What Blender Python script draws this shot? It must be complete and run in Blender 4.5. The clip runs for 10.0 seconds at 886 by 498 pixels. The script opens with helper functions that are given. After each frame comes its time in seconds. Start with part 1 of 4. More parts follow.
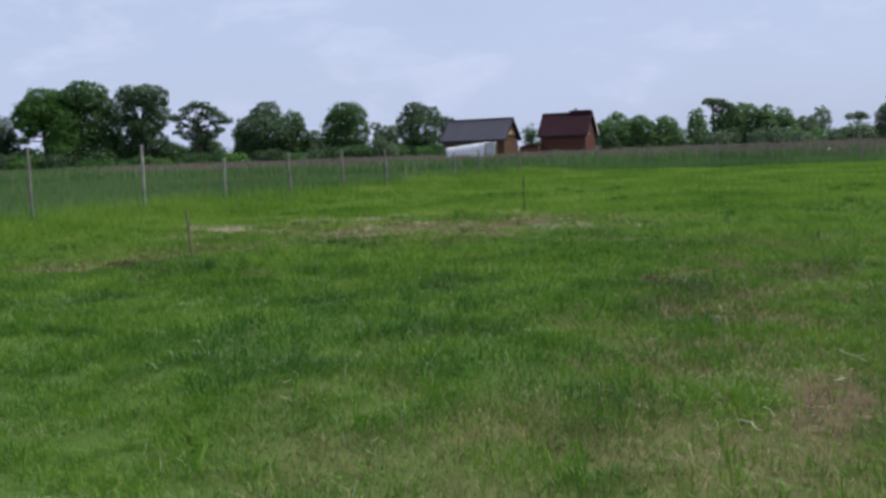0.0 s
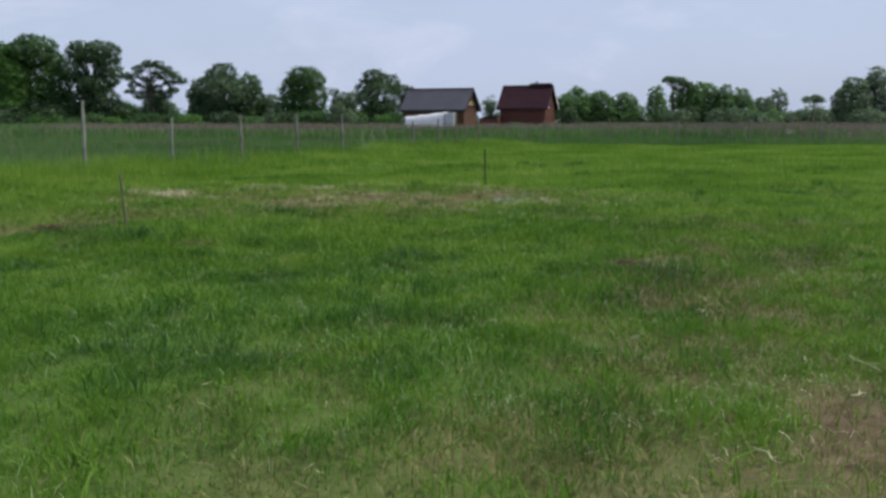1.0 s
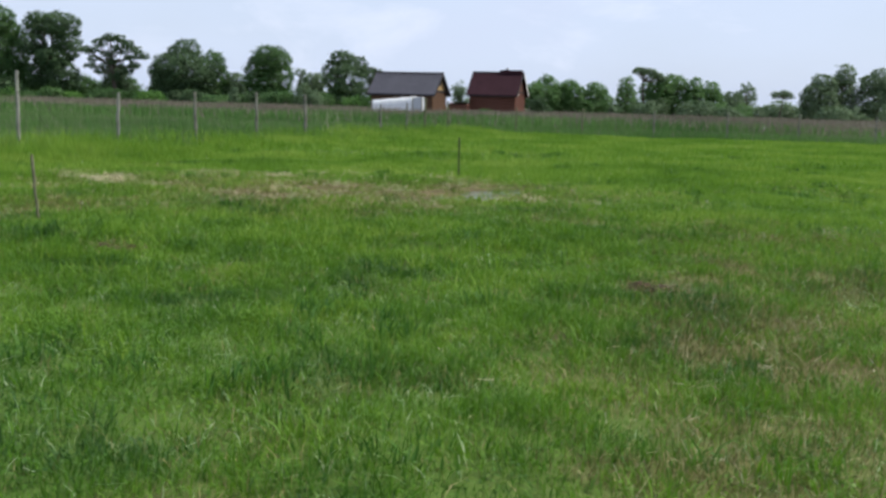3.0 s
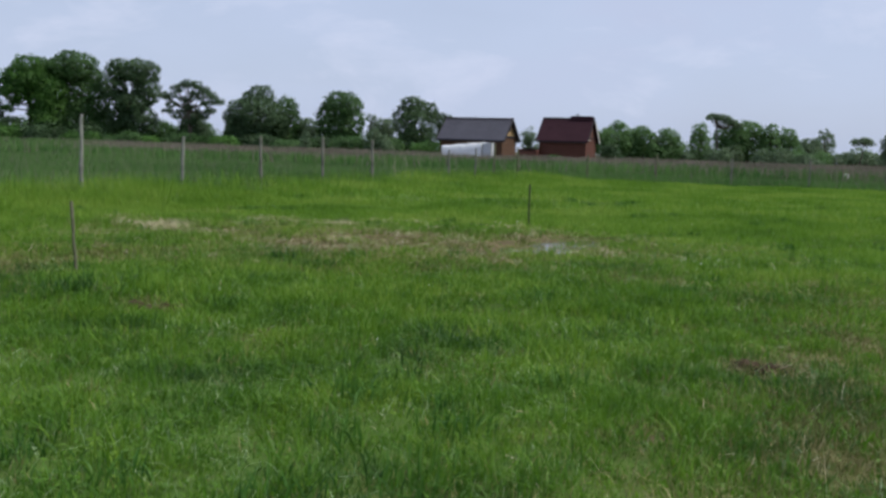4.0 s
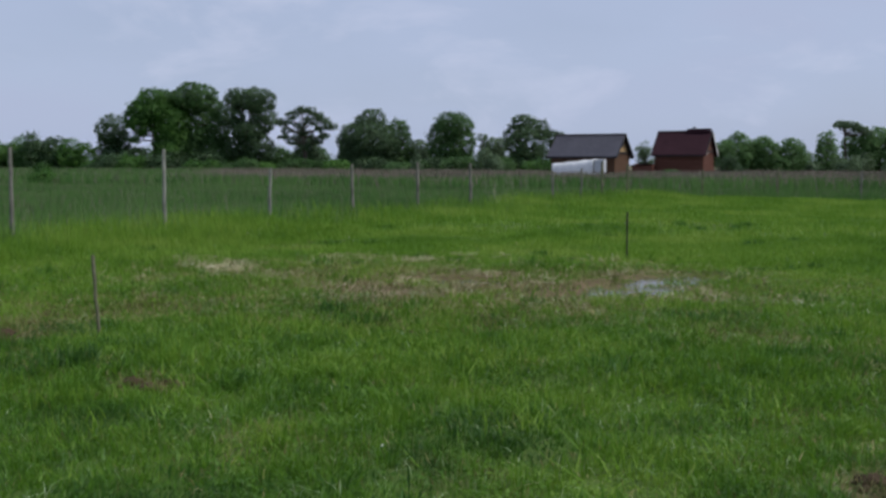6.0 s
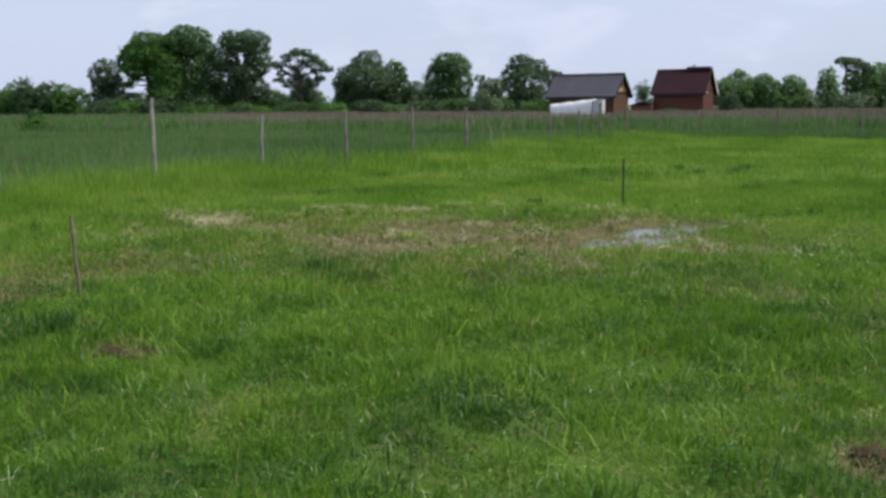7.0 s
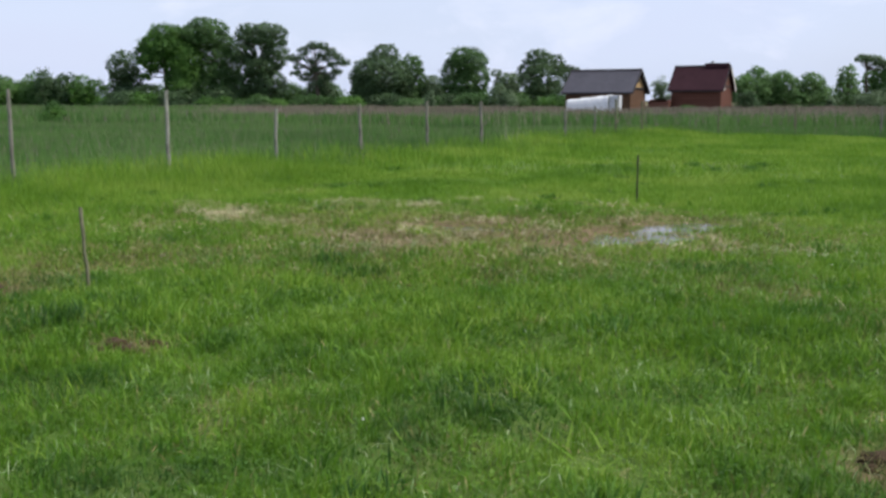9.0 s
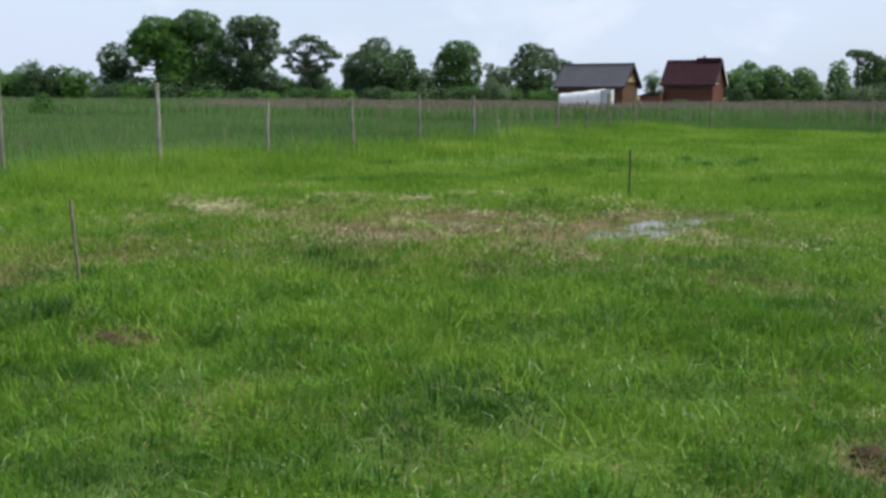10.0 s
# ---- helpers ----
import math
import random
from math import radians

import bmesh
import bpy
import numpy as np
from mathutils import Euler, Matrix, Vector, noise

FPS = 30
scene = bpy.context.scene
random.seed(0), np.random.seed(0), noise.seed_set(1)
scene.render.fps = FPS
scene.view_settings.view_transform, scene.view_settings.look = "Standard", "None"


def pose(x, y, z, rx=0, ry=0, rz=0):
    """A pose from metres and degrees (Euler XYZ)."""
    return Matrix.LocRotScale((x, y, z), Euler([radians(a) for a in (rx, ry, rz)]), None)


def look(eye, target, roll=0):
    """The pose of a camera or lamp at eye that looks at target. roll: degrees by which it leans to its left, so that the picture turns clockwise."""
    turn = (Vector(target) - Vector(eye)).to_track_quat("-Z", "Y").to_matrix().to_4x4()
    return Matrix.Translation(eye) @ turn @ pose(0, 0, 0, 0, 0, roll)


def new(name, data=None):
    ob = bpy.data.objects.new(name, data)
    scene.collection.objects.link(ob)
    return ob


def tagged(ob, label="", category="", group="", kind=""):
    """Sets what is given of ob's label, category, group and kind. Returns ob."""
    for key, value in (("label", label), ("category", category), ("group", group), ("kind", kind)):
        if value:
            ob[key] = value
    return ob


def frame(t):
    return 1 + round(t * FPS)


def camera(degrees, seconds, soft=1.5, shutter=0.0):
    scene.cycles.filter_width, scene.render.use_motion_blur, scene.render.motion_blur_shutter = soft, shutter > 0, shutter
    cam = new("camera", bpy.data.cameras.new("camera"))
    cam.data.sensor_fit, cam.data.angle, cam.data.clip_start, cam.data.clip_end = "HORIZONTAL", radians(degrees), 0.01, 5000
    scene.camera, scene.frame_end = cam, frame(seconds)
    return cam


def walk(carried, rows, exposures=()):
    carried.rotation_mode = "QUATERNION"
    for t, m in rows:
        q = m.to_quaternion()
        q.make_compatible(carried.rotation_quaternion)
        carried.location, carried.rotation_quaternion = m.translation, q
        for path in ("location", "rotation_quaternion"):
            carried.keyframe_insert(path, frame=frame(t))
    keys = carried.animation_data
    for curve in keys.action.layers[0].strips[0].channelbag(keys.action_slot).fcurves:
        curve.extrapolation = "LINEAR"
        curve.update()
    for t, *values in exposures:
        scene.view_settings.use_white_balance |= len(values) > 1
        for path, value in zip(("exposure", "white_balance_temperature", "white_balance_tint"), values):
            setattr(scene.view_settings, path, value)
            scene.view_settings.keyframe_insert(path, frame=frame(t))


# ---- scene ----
cam = camera(50.0, 10.0, soft=2.95)
PATH = [
    (0, (0.619, -1.001, 1.507), (0.393, 0.976, 1.302), -2.1),
    (0.5, (0.594, -0.488, 1.467), (0.424, 1.479, 1.15), -0.1),
    (1, (0.506, -0.058, 1.463), (0.373, 1.92, 1.194), -0.1),
    (1.5, (0.423, 0.427, 1.46), (0.28, 2.401, 1.176), -1.9),
    (2, (0.361, 1.072, 1.398), (0.238, 3.036, 1.041), -0.4),
    (2.2, (0.36, 1.26, 1.38), (0.268, 3.231, 1.053), 0.1),
    (3.3, (0.275, 2.086, 1.461), (0.206, 4.062, 1.163), 2.1),
    (3.5, (0.264, 2.306, 1.45), (0.05, 4.269, 1.134), 1.8),
    (4, (0.252, 2.894, 1.446), (0.049, 4.873, 1.237), 1.9),
    (4.5, (0.317, 3.417, 1.427), (0.13, 5.399, 1.228), 2.4),
    (5, (0.348, 3.885, 1.508), (0.108, 5.863, 1.338), 2.3),
    (5.5, (0.47, 4.183, 1.577), (0.1, 6.139, 1.382), -0.3),
    (5.7, (0.536, 4.276, 1.596), (0.081, 6.218, 1.443), 0.3),
    (6.8, (0.654, 4.652, 1.752), (0.243, 6.588, 1.459), -0.4),
    (7, (0.648, 4.686, 1.75), (0.205, 6.614, 1.452), -0.5),
    (7.5, (0.683, 4.755, 1.745), (0.204, 6.667, 1.405), -0.4),
    (8, (0.681, 4.764, 1.739), (0.197, 6.675, 1.406), -0.1),
    (8.5, (0.694, 4.757, 1.749), (0.213, 6.673, 1.436), -0.0),
    (9, (0.686, 4.755, 1.753), (0.213, 6.673, 1.444), 0.0),
    (9.5, (0.675, 4.773, 1.754), (0.213, 6.695, 1.445), 0.1),
    (10, (0.676, 4.773, 1.752), (0.22, 6.694, 1.43), 0.2),
]
EXPOSURES = [(0.0, -0.05, 6180, 12), (0.5, -0.12, 6350, 8.5), (1.0, -0.08, 6350, 9.5), (1.5, 0.19, 7100, 7.2), (2.0, 0.36, 6700, 4), (3.3, 0.25, 6500, 7.5), (3.5, 0.17, 6450, 7.5),
             (4.0, -0.05, 6350, 10), (4.5, -0.3, 6180, 10.5), (5.0, -0.05, 6300, 10), (5.5, -0.04, 6300, 10), (5.7, -0.34, 6200, 11), (6.8, 0.0, 6450, 10), (7.0, 0.14, 6600, 10), (7.5, 0.33, 7030, 7), (8.0, 0.33, 6920, 8), (9.0, 0.32, 6600, 10), (9.5, 0.32, 6600, 9), (10.0, 0.33, 6650, 4.6)]
SUN_POWER = 4.2
HAZE, CLOUD, UNDERSIDE = (5.97, 6.78, 8.88), (7.25, 7.65, 9.35), (5.2, 5.6, 7.3)
walk(cam, [(t, look(eye, aim, lean)) for t, eye, aim, lean in PATH], EXPOSURES)

# ---------------------------------------------------------------- sky and sun
SKY_TURN = 25.0
SUN_HEIGHT, SUN_TURN = 55.0, 88.0   # degrees above the horizon; clockwise from +y
world = bpy.data.worlds.new("world")
scene.world = world
world.use_nodes = True


def nd(tree, kind, **settings):
    n = tree.nodes.new(kind)
    for key, value in settings.items():
        if key in n.inputs:
            n.inputs[key].default_value = value
    return n


def ramp(tree, source, stops):
    n = tree.nodes.new("ShaderNodeValToRGB")
    while len(n.color_ramp.elements) < len(stops):
        n.color_ramp.elements.new(0.5)
    for e, (p, c) in zip(n.color_ramp.elements, stops):
        e.position, e.color = p, (*c, 1)
    tree.links.new(source, n.inputs[0])
    return n.outputs[0]


def mix(tree, fac, a, b, blend="MIX"):
    n = tree.nodes.new("ShaderNodeMix")
    n.data_type, n.blend_type = "RGBA", blend
    for socket, value in ((n.inputs[0], fac), (n.inputs[6], a), (n.inputs[7], b)):
        if isinstance(value, (int, float)):
            socket.default_value = value
        elif isinstance(value, tuple):
            socket.default_value = (*value, 1)
        else:
            tree.links.new(value, socket)
    return n.outputs[2]


wt = world.node_tree
sky = wt.nodes.new("ShaderNodeTexSky")
sky.sky_type, sky.sun_disc = "NISHITA", False
sky.sun_elevation, sky.sun_rotation = radians(SUN_HEIGHT), radians(SUN_TURN)
sky.air_density, sky.dust_density, sky.ozone_density = 1.0, 2.0, 1.0
wco = wt.nodes.new("ShaderNodeTexCoord")
wmap = wt.nodes.new("ShaderNodeMapping")
wmap.inputs["Scale"].default_value = (1.0, 1.0, 2.6)
wmap.inputs["Rotation"].default_value = (0, 0, radians(SKY_TURN))
wt.links.new(wco.outputs["Generated"], wmap.inputs["Vector"])
veil = nd(wt, "ShaderNodeTexNoise", Scale=2.2, Detail=6.0, Roughness=0.55)
puff = nd(wt, "ShaderNodeTexNoise", Scale=5.5, Detail=8.0, Roughness=0.6, Distortion=0.4)
wt.links.new(wmap.outputs[0], veil.inputs["Vector"])
wt.links.new(wmap.outputs[0], puff.inputs["Vector"])
veil_f = ramp(wt, veil.outputs[0], [(0.3, (0.72,) * 3), (0.7, (0.92,) * 3)])
puff_f = ramp(wt, puff.outputs[0], [(0.53, (0,) * 3), (0.68, (0.5,) * 3)])
grey_f = ramp(wt, veil.outputs[0], [(0.52, (0,) * 3), (0.7, (0.55,) * 3)])
hazy = mix(wt, veil_f, sky.outputs[0], HAZE)
clouded = mix(wt, puff_f, hazy, CLOUD)
clouded = mix(wt, grey_f, clouded, UNDERSIDE)
wt.links.new(clouded, wt.nodes["Background"].inputs[0])
wt.nodes["Background"].inputs[1].default_value = 0.1

sun = new("sun", bpy.data.lights.new("sun", "SUN"))
sun.data.energy, sun.data.angle, sun.data.color = SUN_POWER, radians(4.0), (1.0, 0.95, 0.86)
d = Vector((math.sin(radians(SUN_TURN)) * math.cos(radians(SUN_HEIGHT)),
            math.cos(radians(SUN_TURN)) * math.cos(radians(SUN_HEIGHT)), math.sin(radians(SUN_HEIGHT))))
sun.matrix_world = look(d * 60, (0, 0, 0))


# ---------------------------------------------------------------- materials
def material(name, rough=0.7, spec=0.3, metal=0.0):
    m = bpy.data.materials.new(name)
    m.use_nodes = True
    b = m.node_tree.nodes["Principled BSDF"]
    b.inputs["Roughness"].default_value = rough
    b.inputs["Specular IOR Level"].default_value = spec
    b.inputs["Metallic"].default_value = metal
    return m, m.node_tree, b


def noise_of(tree, scale, detail=3.0, stretch=(1, 1, 1), local=False):
    if local:
        c = tree.nodes.new("ShaderNodeTexCoord").outputs["Object"]
    else:
        c = tree.nodes.new("ShaderNodeNewGeometry").outputs["Position"]
    mp = tree.nodes.new("ShaderNodeMapping")
    mp.inputs["Scale"].default_value = stretch
    tree.links.new(c, mp.inputs["Vector"])
    n = nd(tree, "ShaderNodeTexNoise", Scale=scale, Detail=detail, Roughness=0.6)
    tree.links.new(mp.outputs[0], n.inputs["Vector"])
    return n.outputs[0]


def bump(tree, b, height, strength=0.4, distance=0.02):
    n = nd(tree, "ShaderNodeBump", Strength=strength, Distance=distance)
    tree.links.new(height, n.inputs["Height"])
    tree.links.new(n.outputs[0], b.inputs["Normal"])


def foliage(name, dark, mid, light, patch=0.4, see_through=0.3, rough=0.55, spec=0.25, spread=0.5, shift=0.5):
    """Leaves or blades: colour by broad patches and by each single leaf."""
    m, t, b = material(name, rough, spec)
    rnd = t.nodes.new("ShaderNodeNewGeometry").outputs["Random Per Island"]
    broad = noise_of(t, patch, 4.0)
    both = nd(t, "ShaderNodeMath")
    both.operation = "MULTIPLY_ADD"
    t.links.new(rnd, both.inputs[0])
    both.inputs[1].default_value = spread
    sub = nd(t, "ShaderNodeMath")
    sub.operation = "MULTIPLY_ADD"
    t.links.new(broad, sub.inputs[0])
    sub.inputs[1].default_value, sub.inputs[2].default_value = 2.6, shift - 1.3 - spread / 2
    t.links.new(sub.outputs[0], both.inputs[2])
    c = ramp(t, both.outputs[0], [(0.0, dark), (0.5, mid), (1.0, light)])
    t.links.new(c, b.inputs["Base Color"])
    if see_through:
        tr = t.nodes.new("ShaderNodeBsdfTranslucent")
        t.links.new(c, tr.inputs[0])
        ms = t.nodes.new("ShaderNodeMixShader")
        ms.inputs[0].default_value = see_through
        t.links.new(b.outputs[0], ms.inputs[1])
        t.links.new(tr.outputs[0], ms.inputs[2])
        t.links.new(ms.outputs[0], t.nodes["Material Output"].inputs[0])
    return m


def surface(name, a, c, scale=3.0, rough=0.7, spec=0.3, metal=0.0, stretch=(1, 1, 1), rise=0.3, local=True):
    m, t, b = material(name, rough, spec, metal)
    n1 = noise_of(t, scale, 6.0, stretch, local)
    n2 = noise_of(t, scale * 9, 3.0, stretch, local)
    col = ramp(t, n1, [(0.3, a), (0.7, c)])
    col = mix(t, 0.35, col, ramp(t, n2, [(0.3, tuple(v * 0.6 for v in a)), (0.7, tuple(min(1, v * 1.25) for v in c))]))
    t.links.new(col, b.inputs["Base Color"])
    bump(t, b, n2, rise)
    return m


def boards(name, a, c, step=0.16):
    """Horizontal boards or logs, each course a little different."""
    m, t, b = material(name, 0.75, 0.2)
    co = t.nodes.new("ShaderNodeTexCoord").outputs["Object"]
    wv = nd(t, "ShaderNodeTexWave", Scale=1.0 / step / 2.0, Distortion=0.3, Detail=1.0)
    wv.bands_direction = "Z"
    t.links.new(co, wv.inputs["Vector"])
    grain = noise_of(t, 3.0, 5.0, (1, 1, 12), True)
    col = ramp(t, grain, [(0.3, a), (0.7, c)])
    col = mix(t, 0.6, col, ramp(t, wv.outputs[0], [(0.0, (0.35,) * 3), (0.25, (1,) * 3)]), "MULTIPLY")
    t.links.new(col, b.inputs["Base Color"])
    bump(t, b, wv.outputs[0], 0.6, 0.03)
    return m


M_LAWN = foliage("lawn blades", (0.037, 0.1, 0.017), (0.091, 0.21, 0.014), (0.18, 0.3, 0.033), 0.85, 0.47, spread=0.5, rough=0.5, spec=0.32)
M_TUFT = foliage("lush dark blades", (0.022, 0.07, 0.014), (0.05, 0.14, 0.018), (0.1, 0.21, 0.03), 0.9, 0.4, spread=0.6)
M_LAWN_FAR = foliage("far lawn blades", (0.084, 0.186, 0.016), (0.142, 0.272, 0.023), (0.242, 0.346, 0.058), 0.3, 0.42, spread=0.5)
M_MEADOW = foliage("tall meadow blades", (0.054, 0.126, 0.03), (0.086, 0.18, 0.043), (0.126, 0.226, 0.066), 0.12, 0.42, spread=0.45)
M_SEED = foliage("ripe grass heads", (0.12, 0.105, 0.08), (0.18, 0.15, 0.12), (0.25, 0.21, 0.17), 0.08, 0.25, spread=0.7)
M_STRAW = foliage("dry straw", (0.24, 0.2, 0.11), (0.44, 0.38, 0.23), (0.68, 0.62, 0.44), 1.5, 0.2, spread=0.9)
M_STALK = foliage("bleached stalks", (0.36, 0.36, 0.19), (0.52, 0.5, 0.3), (0.7, 0.68, 0.46), 1.5, 0.1, spread=0.9)
# pale green blades; part of the paleness paints sky glints on them
M_PALE_GLINT = foliage("pale blades with painted glint", (0.16, 0.27, 0.11), (0.29, 0.41, 0.2), (0.5, 0.6, 0.36), 1.2, 0.3, 0.4, 0.5, spread=0.9)
M_DRY = foliage("withering blades", (0.092, 0.103, 0.031), (0.185, 0.18, 0.064), (0.34, 0.3, 0.14), 0.9, 0.25, spread=0.9)
M_PETAL = foliage("pale flower heads", (0.6, 0.6, 0.5), (0.75, 0.75, 0.68), (0.85, 0.85, 0.8), 1.0, 0.3)
M_LEAF_BRIGHT = foliage("sunny green leaves", (0.03, 0.085, 0.014), (0.062, 0.155, 0.024), (0.11, 0.23, 0.045), 0.35, 0.38, spread=0.6)
M_LEAF = foliage("green leaves", (0.03, 0.075, 0.018), (0.058, 0.128, 0.034), (0.1, 0.19, 0.06), 0.35, 0.36, spread=0.6)
M_LEAF_DARK = foliage("dark green leaves", (0.026, 0.056, 0.021), (0.05, 0.097, 0.038), (0.092, 0.155, 0.066), 0.35, 0.34, spread=0.6)
# lighter than the other leaves: distance haze is put into the colour
M_LEAF_HAZE = foliage("green leaves with haze in colour", (0.066, 0.142, 0.042), (0.104, 0.205, 0.064), (0.156, 0.272, 0.1), 0.35, 0.48, spread=0.5)
# pale leaves, lightened further to carry the haze of distance in their colour
M_LEAF_PALE_HAZE = foliage("pale leaves with haze in colour", (0.08, 0.13, 0.066), (0.12, 0.185, 0.095), (0.17, 0.24, 0.135), 0.35, 0.45, spread=0.6)
M_BARK = surface("rough bark", (0.05, 0.04, 0.03), (0.13, 0.11, 0.09), 4.0, 0.9, 0.1, stretch=(1, 1, 0.25), rise=0.8)
M_POST = surface("weathered post wood", (0.06, 0.064, 0.05), (0.34, 0.34, 0.3), 3.6, 0.85, 0.15, stretch=(1, 1, 0.6), rise=0.5)
M_POST_DARK = surface("grey post wood", (0.07, 0.068, 0.056), (0.24, 0.232, 0.2), 3.0, 0.85, 0.15, stretch=(1, 1, 0.6), rise=0.5)
M_STAKE = surface("old grey stick", (0.075, 0.078, 0.046), (0.185, 0.182, 0.115), 8.0, 0.85, 0.15, stretch=(1, 1, 0.3), rise=0.5)
M_STAKE_PALE = surface("pale dead stems", (0.2, 0.21, 0.13), (0.34, 0.34, 0.23), 8.0, 0.85, 0.15, stretch=(1, 1, 0.3), rise=0.5)
M_STAKE_DARK = surface("dark damp stick", (0.025, 0.025, 0.02), (0.07, 0.065, 0.05), 8.0, 0.85, 0.15, stretch=(1, 1, 0.3), rise=0.5)
M_ROOF_GREY = surface("slate grey roofing", (0.048, 0.047, 0.06), (0.075, 0.074, 0.09), 0.5, 0.7, 0.25, rise=0.15)
M_ROOF_RED = surface("dark red roofing", (0.027, 0.012, 0.016), (0.044, 0.019, 0.025), 0.5, 0.85, 0.1, rise=0.15)
M_EDGE = surface("dark roof edge", (0.02, 0.017, 0.018), (0.035, 0.03, 0.03), 1.0, 0.6, 0.3)
M_LOG = boards("orange timber", (0.1, 0.056, 0.034), (0.165, 0.092, 0.054), 0.2)
M_GABLE = boards("pale yellow boards", (0.34, 0.22, 0.1), (0.5, 0.34, 0.16), 0.3)
M_GABLE_RED = boards("reddish tan boards", (0.1, 0.046, 0.034), (0.17, 0.08, 0.055), 0.3)
M_REDWOOD = boards("red-brown timber", (0.115, 0.05, 0.036), (0.175, 0.076, 0.054), 0.2)
M_WHITE = surface("white film", (0.7, 0.71, 0.73), (0.86, 0.87, 0.88), 1.5, 0.45, 0.4, stretch=(3, 1, 1))
M_FILM_GREY = surface("greyed film", (0.42, 0.44, 0.47), (0.55, 0.57, 0.6), 1.5, 0.45, 0.4)
M_TRIM = surface("white trim", (0.6, 0.58, 0.54), (0.78, 0.76, 0.72), 2.0, 0.6)
M_SOIL = surface("dug brown soil", (0.03, 0.023, 0.014), (0.085, 0.06, 0.036), 9.0, 0.95, 0.1, rise=0.9)
M_WATER, _t, _b = material("puddle water", 0.09, 0.42)
_b.inputs["Base Color"].default_value = (0.1, 0.083, 0.06, 1)
bump(_t, _b, noise_of(_t, 14.0, 2.0), 0.22, 0.006)


def ground_material():
    m, t, b = material("meadow soil", 0.95, 0.1)
    att = {}
    for key in ("bare", "dry", "tall", "ripe"):
        a = t.nodes.new("ShaderNodeAttribute")
        a.attribute_name = key
        att[key] = a.outputs["Fac"]
    fine = noise_of(t, 6.0, 6.0)
    broad = noise_of(t, 0.35, 4.0)
    turf = mix(t, broad, (0.045, 0.088, 0.017), (0.08, 0.135, 0.026))
    turf = mix(t, ramp(t, fine, [(0.45, (0,) * 3), (0.75, (0.3,) * 3)]), turf, (0.075, 0.075, 0.03))
    soil = ramp(t, fine, [(0.3, (0.048, 0.035, 0.022)), (0.5, (0.105, 0.074, 0.046)), (0.75, (0.19, 0.142, 0.088))])
    straw = ramp(t, noise_of(t, 18.0, 4.0, (1, 0.4, 1)), [(0.3, (0.07, 0.07, 0.026)), (0.7, (0.22, 0.19, 0.09))])
    tall = mix(t, broad, (0.05, 0.1, 0.026), (0.075, 0.135, 0.036))
    ripe = mix(t, broad, (0.09, 0.095, 0.05), (0.14, 0.12, 0.08))
    c = mix(t, att["tall"], turf, tall)
    c = mix(t, att["ripe"], c, ripe)
    c = mix(t, att["dry"], c, straw)
    c = mix(t, att["bare"], c, soil)
    t.links.new(c, b.inputs["Base Color"])
    bump(t, b, fine, 0.8, 0.03)
    return m


# ---------------------------------------------------------------- building helpers
def link(name, me, mat, parent=None, label=""):
    if mat:
        me.materials.append(mat)
    ob = new(name, me)
    ob.parent = parent
    if label:
        ob["label"] = label
    return ob


def part(name, bm, mat, parent=None, label="", smooth=False):
    me = bpy.data.meshes.new(name)
    bmesh.ops.recalc_face_normals(bm, faces=bm.faces)
    bm.to_mesh(me)
    bm.free()
    if smooth:
        me.polygons.foreach_set("use_smooth", [True] * len(me.polygons))
    return link(name, me, mat, parent, label)


def soup(name, verts, corners, mat, parent=None, label=""):
    """A mesh of loose triangles or quads: verts (n, 3), corners (faces, k)."""
    me = bpy.data.meshes.new(name)
    k = corners.shape[1]
    me.vertices.add(len(verts))
    me.vertices.foreach_set("co", np.ascontiguousarray(verts, dtype=np.float32).ravel())
    me.loops.add(corners.size)
    me.loops.foreach_set("vertex_index", np.ascontiguousarray(corners, dtype=np.int32).ravel())
    me.polygons.add(len(corners))
    me.polygons.foreach_set("loop_start", np.arange(0, corners.size, k, dtype=np.int32))
    me.update(calc_edges=True)
    return link(name, me, mat, parent, label)


def thing(name, label, category, at=(0, 0, 0), group="", turn=0.0):
    ob = new(name)
    ob.matrix_basis = pose(*at, 0, 0, turn)
    return tagged(ob, label, category, group)


def add_box(bm, x0, x1, y0, y1, z0, z1, bevel=0.0):
    made = bmesh.ops.create_cube(bm, size=1.0, matrix=Matrix.Translation(((x0 + x1) / 2, (y0 + y1) / 2, (z0 + z1) / 2))
                                 @ Matrix.Diagonal((x1 - x0, y1 - y0, z1 - z0, 1)))
    if bevel:
        edges = list({e for v in made["verts"] for e in v.link_edges})
        bmesh.ops.bevel(bm, geom=edges, offset=bevel, segments=1, affect="EDGES")
    return bm


def slab(bm, profile, x0, x1):
    """A prism along x over a closed outline of (y, z)."""
    a = [bm.verts.new((x0, y, z)) for y, z in profile]
    b = [bm.verts.new((x1, y, z)) for y, z in profile]
    n = len(profile)
    bm.faces.new(a)
    bm.faces.new(b[::-1])
    for i in range(n):
        bm.faces.new((a[i], b[i], b[(i + 1) % n], a[(i + 1) % n]))
    return bm


